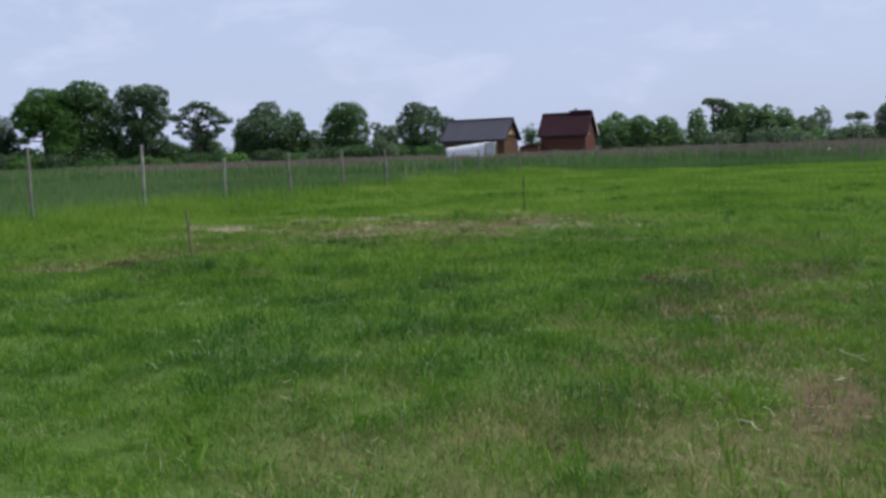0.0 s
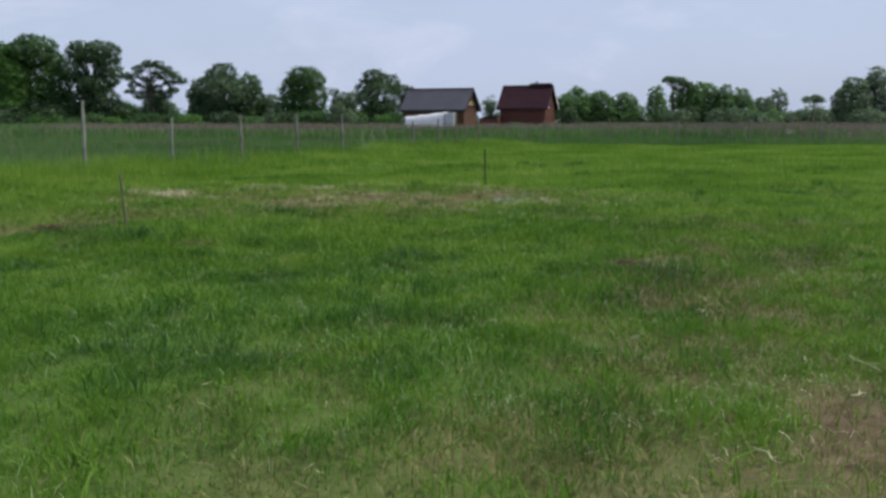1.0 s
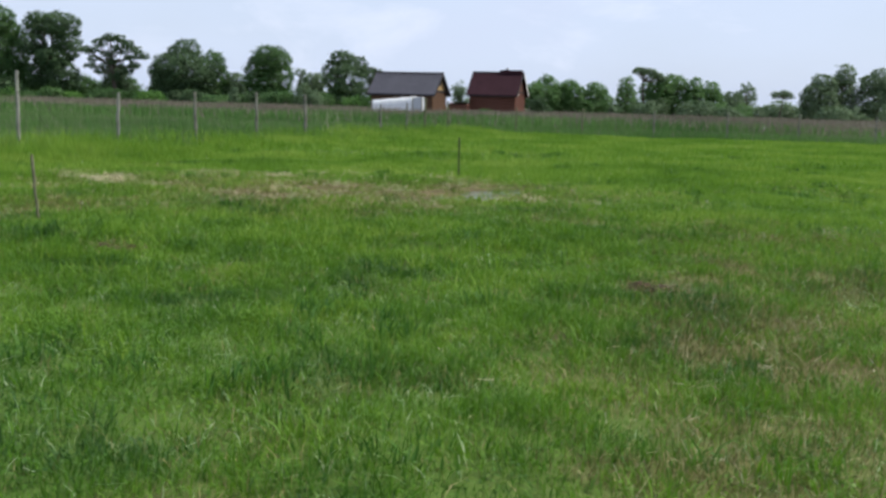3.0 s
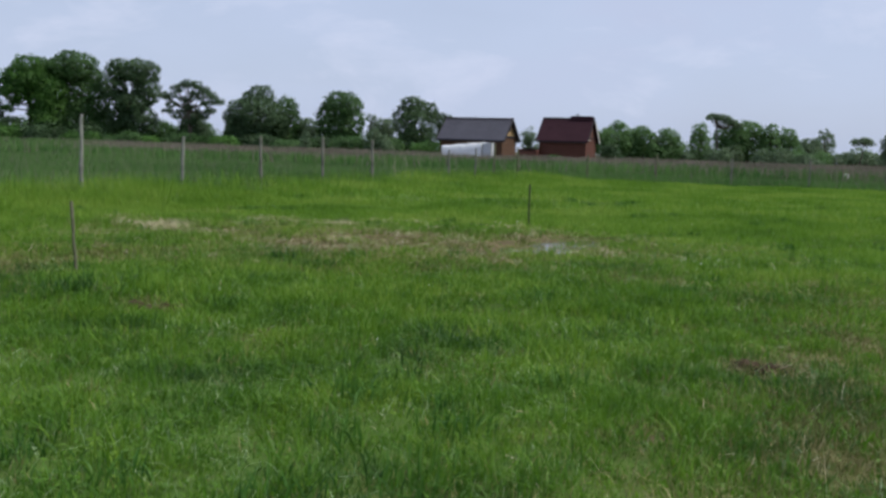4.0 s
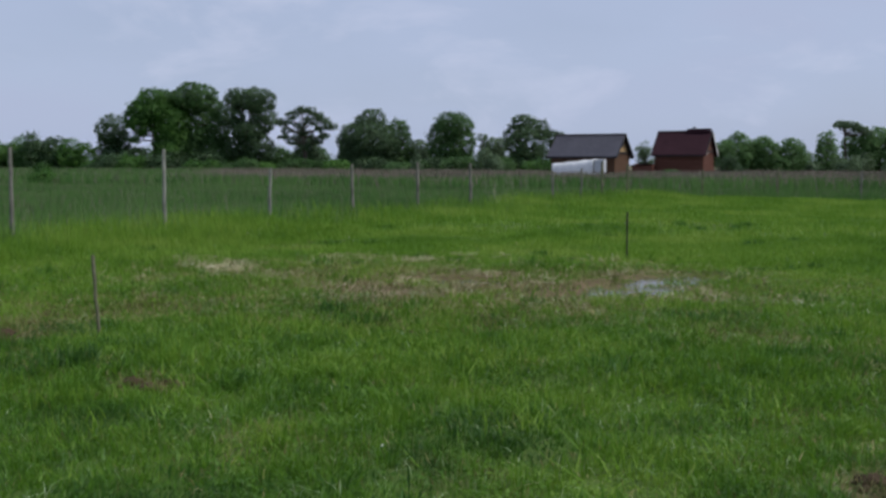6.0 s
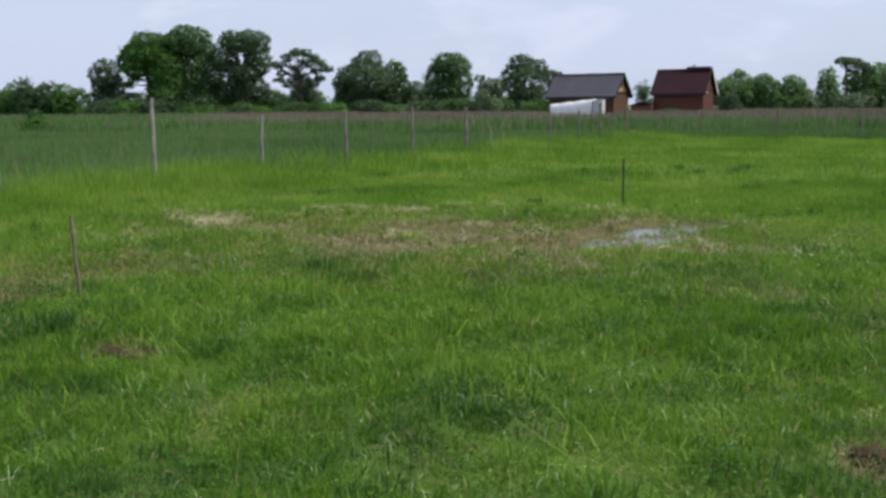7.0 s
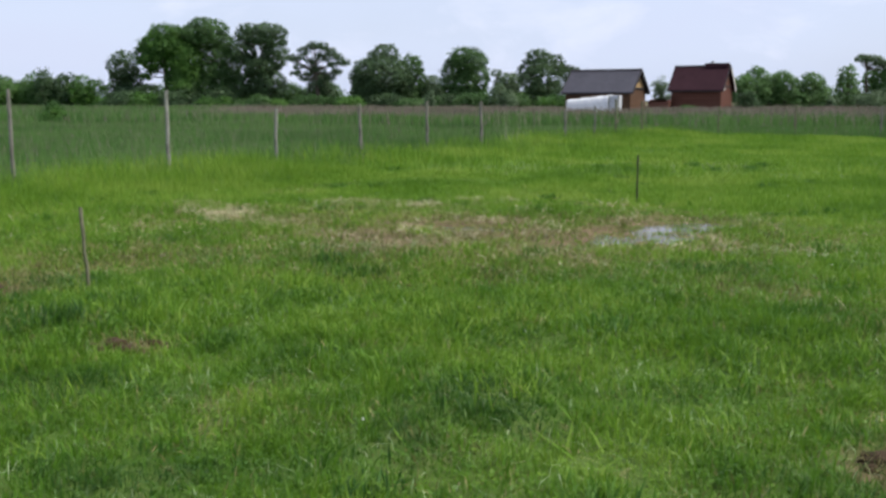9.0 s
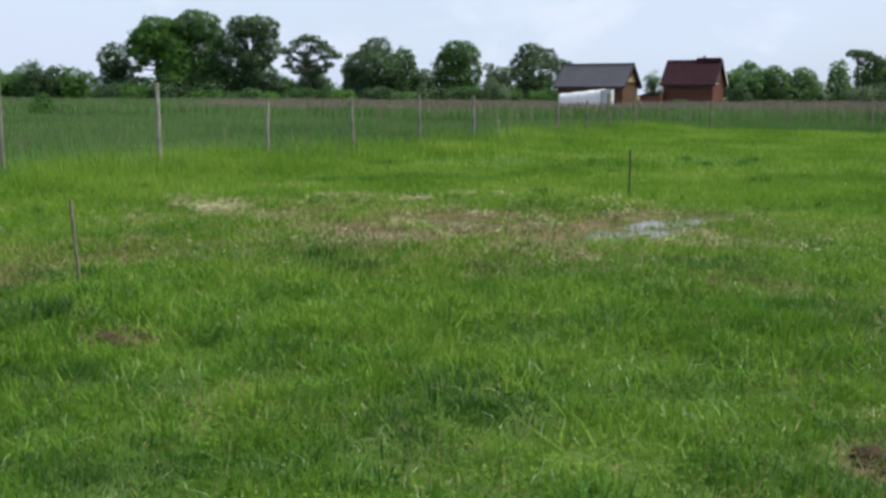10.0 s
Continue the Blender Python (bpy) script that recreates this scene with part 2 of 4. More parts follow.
def tube(bm, points, radii, sides=7, rnd=None, rough=0.0):
    """A tapered, slightly uneven rod through the points."""
    rings = []
    for i, p in enumerate(points):
        p = Vector(p)
        axis = (Vector(points[min(i + 1, len(points) - 1)]) - Vector(points[max(i - 1, 0)])).normalized()
        side = axis.orthogonal().normalized() if abs(axis.z) < 0.9 else Vector((1, 0, 0))
        other = axis.cross(side).normalized()
        side = other.cross(axis)
        ring = []
        for s in range(sides):
            a = 2 * math.pi * s / sides
            r = radii[i] * (1 + (rnd.uniform(-rough, rough) if rnd else 0))
            ring.append(bm.verts.new(p + side * (r * math.cos(a)) + other * (r * math.sin(a))))
        rings.append(ring)
    for a, b in zip(rings, rings[1:]):
        for s in range(sides):
            bm.faces.new((a[s], a[(s + 1) % sides], b[(s + 1) % sides], b[s]))
    bm.faces.new(rings[0][::-1])
    bm.faces.new(rings[-1])
    return bm


# ---------------------------------------------------------------- the lie of the land
def lattice(ix, iy, seed):
    h = (ix.astype(np.int64) * 374761393 + iy.astype(np.int64) * 668265263 + seed * 974711) & 0xFFFFFFFF
    h = ((h ^ (h >> 13)) * 1274126177) & 0xFFFFFFFF
    return ((h ^ (h >> 16)) & 0xFFFF) / 65535.0


def ripple(x, y, size, seed=1, octaves=3):
    """Smooth noise from 0 to 1 over the plan; size is the width of its largest lumps in metres."""
    x, y = np.asarray(x, float), np.asarray(y, float)
    total, weight, gain = 0.0, 0.0, 1.0
    for o in range(octaves):
        u, v = x / size + 17.3 * o, y / size - 9.1 * o
        iu, iv = np.floor(u), np.floor(v)
        fu, fv = u - iu, v - iv
        fu, fv = fu * fu * (3 - 2 * fu), fv * fv * (3 - 2 * fv)
        a = lattice(iu, iv, seed + o) * (1 - fu) + lattice(iu + 1, iv, seed + o) * fu
        b = lattice(iu, iv + 1, seed + o) * (1 - fu) + lattice(iu + 1, iv + 1, seed + o) * fu
        total = total + gain * (a * (1 - fv) + b * fv)
        weight += gain
        size, gain = size / 2.1, gain * 0.5
    return total / weight


def blob(x, y, cx, cy, rx, ry, turn=0.0, soft=0.35):
    c, s = math.cos(radians(turn)), math.sin(radians(turn))
    u, v = (x - cx) * c + (y - cy) * s, -(x - cx) * s + (y - cy) * c
    r = np.sqrt((u / rx) ** 2 + (v / ry) ** 2) + 0.55 * (ripple(x, y, 0.9, 5) - 0.5) + 0.3 * (ripple(x, y, 3.0, 8) - 0.5)
    return np.clip((1 + soft / 2 - r) / soft, 0, 1)


def puddle_at(x, y):
    wet = np.maximum(blob(x, y, 0.3, 17.1, 0.75, 1.4, -20) * np.clip(ripple(x, y, 0.42, 34, 2) * 3.4 - 0.15, 0.5, 1), blob(x, y, 1.0, 18.45, 1.0, 0.5, 20))
    wet = np.maximum(wet, blob(x, y, -0.5, 16.1, 0.65, 0.4, 20))
    return np.maximum(wet, blob(x, y, -2.4, 17.6, 1.0, 0.4, 10) * 0.8)


def bare_at(x, y):
    """Trodden and dug earth."""
    b = blob(x, y, -1.4, 16.9, 3.3, 2.3, 6, 1.0) * np.clip(ripple(x, y, 0.75, 57) * 3.2 - 0.55, 0.35, 1)
    b = np.maximum(b, 0.45 * blob(x, y, -4.9, 13.9, 2.6, 0.45, 52, 0.9))
    b = np.maximum(b, blob(x, y, -6.0, 12.0, 1.1, 0.5, 20))
    b = np.maximum(b, blob(x, y, -3.08, 10.6, 0.36, 0.17, 12))
    b = np.maximum(b, 0.9 * blob(x, y, 1.82, 9.46, 0.36, 0.24, 0))
    b = np.maximum(b, 0.5 * blob(x, y, 2.9, 8.8, 0.35, 2.6, -12, 0.9) * np.clip(ripple(x, y, 0.6, 58) * 3 - 0.8, 0, 1))
    b = np.maximum(b, 0.9 * blob(x, y, 2.2, 4.5, 0.32, 1.3, -24, 0.9) * np.clip(ripple(x, y, 0.5, 62) * 3 - 0.6, 0.3, 1))
    b = np.maximum(b, blob(x, y, 2.2, 4.45, 0.26, 0.5, -15, 0.6))
    b = np.maximum(b, 0.7 * blob(x, y, 1.58, 3.88, 0.26, 0.25, 0, 0.8))
    b = np.maximum(b, 0.8 * blob(x, y, 0.85, 7.85, 0.2, 0.26, 0, 0.7))
    b = np.maximum(b, 0.2 * blob(x, y, 1.0, 4.0, 1.2, 0.6, 0, 0.9))
    b = np.maximum(b, 0.5 * blob(x, y, 1.4, 13.6, 0.7, 0.5, 0, 0.9))
    b = np.maximum(b, 0.2 * np.clip((ripple(x, y, 2.2, 31) - 0.68) * 9, 0, 1))
    return np.clip(b, 0, 1)


def dry_at(x, y):
    """Cut or withered grass."""
    d = 0.5 * blob(x, y, -6.35, 18.4, 1.5, 0.6, -40, 0.8)
    d = np.maximum(d, 0.55 * blob(x, y, -3.6, 20.3, 1.7, 0.5, 16, 0.7))
    d = np.maximum(d, 0.62 * blob(x, y, -2.3, 17.1, 4.3, 2.6, 8, 1.1))
    d = np.maximum(d, 0.42 * blob(x, y, -5.4, 14.2, 3.4, 0.9, 50, 1.0))
    d = np.maximum(d, 0.5 * blob(x, y, 2.8, 9.4, 1.2, 4.0, -14, 1.3) * np.clip(ripple(x, y, 0.7, 60) * 3 - 0.75, 0.2, 1))
    near = np.maximum(0.6 * blob(x, y, 1.5, 4.6, 1.8, 2.4, -15, 1.3), 0.7 * blob(x, y, 2.1, 7.3, 0.95, 1.9, -15, 0.9))
    d = np.maximum(d, near * np.clip(ripple(x, y, 0.55, 59) * 4.2 - 1.5, 0.08, 1))
    return np.clip(d + 0.08 * np.clip((ripple(x, y, 3.5, 44) - 0.62) * 6, 0, 1), 0, 1)


def tall_at(x, y):
    """Unmown meadow beyond the fence: along its long run and past its corner."""
    side = ((-10.497 - x) * 13.253 + (y - 24.187) * 4.504) / 14.0   # metres beyond the long run
    far = y - 54.6 + 0.2 * np.clip(x - 4, 0, 10)
    edge = np.maximum((side + 2.6) / 4.6, far / 2.0) + 0.7 * (ripple(x, y, 2.6, 12) - 0.5)
    return np.clip(edge, 0, 1)


def ripe_at(x, y):
    """Where seed heads outgrow the leaves."""
    away = np.hypot(x * 0.85, y - 5) - 64 + 9 * np.clip((x - 3) / 8, 0, 1) - 2.4 * np.clip(-x - 34, 0, 200)
    return np.clip(away / 16 + 0.9 * (ripple(x, y, 7.0, 61) - 0.5), 0, 1) * tall_at(x, y)


def height_at(x, y):
    near = np.clip((70 - np.hypot(x, y - 10)) / 40, 0, 1)
    z = 0.16 * (ripple(x, y, 4.5, 21, 2) - 0.5) + 0.07 * (ripple(x, y, 0.8, 22, 2) - 0.5)
    wet = puddle_at(x, y)
    z = z * near * (1 - 0.58 * np.clip(wet * 1.5, 0, 1)) - 0.02 * bare_at(x, y)
    return z - (0.035 + 0.03 * (ripple(x, y, 0.5, 33, 2) - 0.5)) * wet


def axis(lo, hi, step, reach):
    inner = np.arange(lo, hi + step / 2, step)
    out, s, p = [], step, hi
    while p < reach:
        s *= 1.22
        p += s
        out.append(p)
    back = [lo - (p - hi) for p in out]
    return np.array(back[::-1] + list(inner) + out)


def build_ground():
    xs, ys = axis(-16, 12, 0.16, 4000), axis(-3, 30, 0.16, 4000)
    gx, gy = np.meshgrid(xs, ys)
    px, py = gx.ravel(), gy.ravel()
    v = np.stack([px, py, height_at(px, py)], 1)
    nx, ny = len(xs), len(ys)
    i = (np.arange(ny - 1)[:, None] * nx + np.arange(nx - 1)).ravel()
    ob = soup("ground", v, np.stack([i, i + 1, i + nx + 1, i + nx], 1), ground_material())
    me = ob.data
    for key, values in (("bare", bare_at(px, py)), ("dry", dry_at(px, py)), ("tall", tall_at(px, py)), ("ripe", ripe_at(px, py))):
        me.attributes.new(key, "FLOAT", "POINT").data.foreach_set("value", np.asarray(values, np.float32))
    me.polygons.foreach_set("use_smooth", [True] * len(me.polygons))
    return tagged(ob, "uneven grassy field with bare trodden earth and dry patches", "ground", kind="structure")


build_ground()


def build_puddle():
    """Shallow water lying in the hollow; the ground's lumps stand out of it."""
    bm = bmesh.new()
    ring = [bm.verts.new((x, y, -0.027)) for x, y in
            ((-3.6, 17.0), (-2.6, 16.6), (-1.2, 15.7), (-0.1, 15.3), (0.9, 15.8), (1.5, 17.3), (1.9, 18.6), (1.3, 19.4), (-0.2, 19.0), (-1.6, 18.4), (-3.2, 18.2))]
    bm.faces.new(ring)
    return tagged(part("water", bm, M_WATER), "shallow grey puddle among trodden grass", "puddle", kind="structure")


build_puddle()

# ---------------------------------------------------------------- grass
RNG = np.random.default_rng(7)


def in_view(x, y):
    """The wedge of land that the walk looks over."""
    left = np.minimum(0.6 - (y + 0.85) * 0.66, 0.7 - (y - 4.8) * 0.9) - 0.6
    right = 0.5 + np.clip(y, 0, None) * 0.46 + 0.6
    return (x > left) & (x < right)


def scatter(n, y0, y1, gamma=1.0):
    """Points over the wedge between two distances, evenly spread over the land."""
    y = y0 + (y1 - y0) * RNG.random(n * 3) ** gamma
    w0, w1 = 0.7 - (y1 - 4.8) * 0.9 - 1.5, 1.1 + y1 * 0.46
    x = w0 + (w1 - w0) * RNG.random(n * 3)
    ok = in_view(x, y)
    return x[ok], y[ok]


def blades(name, x, y, h, w, mat, label, category, lean=0.5, joints=True, lift=0.0):
    """Grass blades: bent and tapering to both ends near by, one triangle each far off."""
    n = len(x)
    z = height_at(x, y) - 0.01 + lift
    a = RNG.random(n) * 2 * math.pi
    turn = RNG.random(n) * 2 * math.pi
    reach = h * np.abs(RNG.normal(0.0, lean, n))
    dx, dy = np.cos(a) * reach, np.sin(a) * reach
    sx, sy = np.cos(turn) * w / 2, np.sin(turn) * w / 2
    root = np.stack([x, y, z], 1)
    side = np.stack([sx, sy, np.zeros(n)], 1)
    tip = root + np.stack([dx, dy, h / np.sqrt(1 + (reach / h) ** 2 * 0.6)], 1)
    if joints:
        mid = root + np.stack([dx * 0.3, dy * 0.3, h * 0.5], 1)
        v = np.stack([root, mid - side, mid + side, tip], 1).reshape(-1, 3)
        b = np.arange(n)[:, None] * 4
        f = np.concatenate([b + np.array([0, 2, 1]), b + np.array([1, 2, 3])])
    else:
        v = np.stack([root - side, root + side, tip], 1).reshape(-1, 3)
        f = np.arange(n)[:, None] * 3 + np.array([0, 1, 2])
    ob = soup(name, v, f, mat)
    return tagged(ob, label, category, kind="stuff")


def tufted(x, y, each, radius):
    n = len(x)
    px = np.repeat(x, each) + RNG.normal(0, radius, n * each)
    py = np.repeat(y, each) + RNG.normal(0, radius, n * each)
    return px, py, np.repeat(RNG.random(n), each)


def keep(mask, *arrays):
    return [a[mask] for a in arrays]


def grow_lawn():
    label = "short lush green grass growing in tufts"
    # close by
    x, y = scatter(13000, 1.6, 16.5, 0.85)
    x, y = keep(RNG.random(len(x)) < np.clip((16.5 - y) / 6.5, 0, 1), x, y)
    x, y, r = tufted(x, y, 19, 0.065)
    gap = np.clip((0.46 - ripple(x, y, 0.34, 70, 2)) * 3, 0, 0.3)
    thin = RNG.random(len(x)) > np.maximum(0.9 * bare_at(x, y), np.minimum(0.5 * dry_at(x, y) + gap, 0.7))
    x, y, r = keep(thin & (puddle_at(x, y) < 0.3), x, y, r)
    rough = np.clip(ripple(x, y, 1.1, 71) * 0.9 + ripple(x, y, 0.34, 70, 2) * 1.3 - 0.68, 0, 1.1)
    h = (0.04 + 0.105 * rough) * (0.55 + 0.8 * r) * RNG.uniform(0.6, 1.2, len(x))
    blades("lawn_grass", x, y, h, RNG.uniform(0.004, 0.0095, len(x)) * (0.8 + y / 28), M_LAWN, label, "grass", 0.95)
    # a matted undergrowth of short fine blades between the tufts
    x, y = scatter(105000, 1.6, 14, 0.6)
    k = RNG.random(len(x)) > 0.75 * bare_at(x, y)
    x, y = keep(k, x, y)
    fresh = RNG.random(len(x)) > 0.06 + 0.45 * dry_at(x, y)
    for some, mat, words in ((fresh, M_LAWN, "matted short green grass between the tufts"), (~fresh, M_DRY, "matted yellowing grass between the tufts")):
        px, py = keep(some, x, y)
        blades("matted_grass", px, py, RNG.uniform(0.018, 0.055, len(px)), RNG.uniform(0.004, 0.009, len(px)) * (0.7 + py / 9), mat, words, "grass", 1.3, False)
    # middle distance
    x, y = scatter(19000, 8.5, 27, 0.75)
    x, y = keep(RNG.random(len(x)) < np.clip((y - 8.5) / 6.0, 0, 1), x, y)
    x, y, r = tufted(x, y, 12, 0.09)
    thin = RNG.random(len(x)) > np.minimum(0.74 * bare_at(x, y) + 0.32 * dry_at(x, y), 0.87)
    x, y, r = keep(thin & ((puddle_at(x, y) < RNG.uniform(0.1, 0.95, len(x))) | (ripple(x, y, 0.4, 77) > 0.6)) & (tall_at(x, y) < RNG.uniform(0.2, 0.9, len(x))), x, y, r)
    h = (0.06 + 0.13 * np.clip(ripple(x, y, 1.6, 72) * 1.5 - 0.3, 0, 1)) * (0.6 + 0.7 * r) * RNG.uniform(0.7, 1.2, len(x)) * (1 - 0.5 * bare_at(x, y))
    blades("lawn_grass", x, y, h + 0.34 * near_fence(x, y) * (0.5 + r), RNG.uniform(0.011, 0.024, len(x)), M_LAWN_FAR, label, "grass", 0.9, False)
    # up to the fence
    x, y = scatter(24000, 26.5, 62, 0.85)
    x, y, r = tufted(x, y, 8, 0.14)
    x, y, r = keep((tall_at(x, y) < RNG.uniform(0.2, 0.9, len(x))) & (RNG.random(len(x)) > 0.4 * dry_at(x, y)), x, y, r)
    h = (0.1 + 0.14 * np.clip(ripple(x, y, 2.5, 73) * 1.5 - 0.3, 0, 1) + 0.36 * near_fence(x, y)) * (0.6 + 0.7 * r)
    blades("lawn_grass", x, y, h, RNG.uniform(0.022, 0.044, len(x)), M_LAWN_FAR, "bright green grass before the fence", "grass", 0.6, False)
    # the same lawn on the land behind and beside the walk, a little sparser
    x, y = RNG.uniform(-18, 30, 10000), RNG.uniform(-16, 54, 10000)
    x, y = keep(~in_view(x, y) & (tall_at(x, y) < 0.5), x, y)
    x, y, r = tufted(x, y, 6, 0.12)
    h = (0.06 + 0.13 * ripple(x, y, 1.6, 74)) * (0.6 + 0.7 * r)
    blades("lawn_grass", x, y, h, RNG.uniform(0.025, 0.05, len(x)), M_LAWN_FAR, label, "grass", 0.8, False)
    x, y = RNG.uniform(-8, 9, 9000), RNG.uniform(-6, 10, 9000)
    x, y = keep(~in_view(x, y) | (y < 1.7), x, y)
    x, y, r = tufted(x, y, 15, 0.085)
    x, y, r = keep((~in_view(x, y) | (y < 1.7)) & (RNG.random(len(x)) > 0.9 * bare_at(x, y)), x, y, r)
    h = (0.04 + 0.125 * np.clip(ripple(x, y, 1.1, 71) * 0.9 + ripple(x, y, 0.34, 70, 2) * 1.3 - 0.68, 0, 1.1)) * (0.55 + 0.8 * r)
    blades("lawn_grass", x, y, h, RNG.uniform(0.014, 0.026, len(x)), M_LAWN, label, "grass", 0.95, False)
    # coarse taller tufts here and there
    x, y = scatter(300, 2.2, 21, 0.9)
    x, y = np.append(x, RNG.normal(-3.75, 0.35, 40)), np.append(y, RNG.normal(10.95, 0.3, 40))
    x, y, r = tufted(x, y, 16, 0.045)
    x, y, r = keep((bare_at(x, y) < 0.4) & (puddle_at(x, y) < 0.2), x, y, r)
    h = (0.12 + 0.13 * r) * RNG.uniform(0.6, 1.15, len(x))
    blades("coarse_grass", x, y, h, RNG.uniform(0.007, 0.014, len(x)), M_LAWN, "coarse taller tufts standing out of the grass", "grass", 0.75)
    # lush dark tufts where the ground is richer
    x, y = scatter(70, 5.0, 32, 0.8)
    x, y = np.append(x, (-2.4, -2.2, 0.25, 1.55, 2.6, 2.4)), np.append(y, (13.4, 13.6, 11.8, 12.6, 20.0, 16.4))
    x, y = np.append(x, RNG.normal(-0.9, 0.85, 24)), np.append(y, RNG.normal(6.3, 1.1, 24))
    x, y = keep((bare_at(x, y) < 0.4) & (tall_at(x, y) < 0.2), x, y)
    x, y, r = tufted(x, y, 60, 0.11)
    blades("dark_tufts", x, y, (0.08 + 0.12 * r) * RNG.uniform(0.6, 1.15, len(x)), RNG.uniform(0.008, 0.015, len(x)) * (0.7 + y / 25), M_TUFT,
           "lush dark green tufts dotted over the grass", "grass", 0.7)
    # sedge and drowned grass standing in the shallow water
    x, y = RNG.uniform(-3.4, 2.0, 5200), RNG.uniform(15.2, 19.4, 5200)
    x, y = keep((puddle_at(x, y) > 0.15) & (ripple(x, y, 0.3, 79, 2) > 0.43), x, y)
    x, y, r = tufted(x, y, 4, 0.035)
    some = RNG.random(len(x)) < 0.5
    for pick, mat, words in ((some, M_LAWN_FAR, "green sedge standing in the puddle"), (~some, M_DRY, "drowned yellow grass standing in the puddle")):
        px, py = keep(pick, x, y)
        blades("sedge", px, py, RNG.uniform(0.04, 0.1, len(px)), RNG.uniform(0.008, 0.016, len(px)), mat, words, "grass", 0.8, False, -0.01)
    # broad leaves of clover and dandelion low among the blades
    x, y = scatter(3600, 1.6, 20, 0.85)
    x, y = keep(RNG.random(len(x)) < np.clip(ripple(x, y, 1.7, 91) * 3 - 1.0, 0.05, 1), x, y)
    x, y, r = tufted(x, y, 14, 0.07)
    x, y = keep((bare_at(x, y) < 0.5) & (puddle_at(x, y) < 0.2), x, y)
    n = len(x)
    z = height_at(x, y) + RNG.uniform(0.02, 0.085, n)
    c = np.stack([x, y, z], 1)
    u = np.stack([RNG.normal(0, 1, n), RNG.normal(0, 1, n), RNG.normal(0, 0.35, n)], 1)
    u /= np.linalg.norm(u, axis=1)[:, None]
    q = np.cross(u, np.stack([RNG.normal(0, 0.35, n), RNG.normal(0, 0.35, n), np.ones(n)], 1))
    s1 = (RNG.uniform(0.008, 0.019, n) * (0.8 + y / 26))[:, None]
    v = np.stack([c - u * s1, c + q * s1 * 0.4, c + u * s1, c - q * s1 * 0.4], 1).reshape(-1, 3)
    tagged(soup("weed_leaves", v, np.arange(n)[:, None] * 4 + np.arange(4), M_LAWN), "broad green weed leaves low in the grass", "weeds", kind="stuff")


def near_fence(x, y):
    """Grows from 0 to 1 over the last metres before the fence, where nobody mows."""
    side = ((-10.497 - x) * 13.253 + (y - 24.187) * 4.504) / 14.0
    return np.clip(1 + side / 4.0, 0, 1) ** 1.5


def grow_meadow():
    for y0, y1, n, each, w0, w1, tall in ((20, 64, 30000, 5, 0.016, 0.034, 0.55), (60, 112, 16000, 4, 0.07, 0.14, 1.12), (110, 160, 9000, 4, 0.1, 0.16, 1.1)):
        x, y = scatter(n, y0, y1, 0.8)
        x, y, r = tufted(x, y, each, 0.3)
        ok = tall_at(x, y) > RNG.random(len(x)) * 0.9 + 0.05
        x, y, r = keep(ok, x, y, r)
        h = tall * (0.55 + 0.5 * ripple(x, y, 5.0, 81)) * (0.7 + 0.5 * r) * (0.6 + 0.4 * tall_at(x, y)) * (1 + 0.12 * np.clip((-x - 20) / 40, 0, 1) * np.clip((y - 60) / 30, 0, 1))
        ripe = RNG.random(len(x)) < np.maximum(ripe_at(x, y) * 0.72, 0.085)
        w = RNG.uniform(w0, w1, len(x))
        blades("meadow_grass", *keep(~ripe, x, y, h, w), M_MEADOW, "tall dark green unmown meadow grass", "grass", 0.3, False)
        x, y, h, w = keep(ripe, x, y, h * 1.12, w)
        blades("seeding_grass", x, y, h, w, M_SEED, "tall ripening meadow grass with brownish seed heads", "grass", 0.25, False)


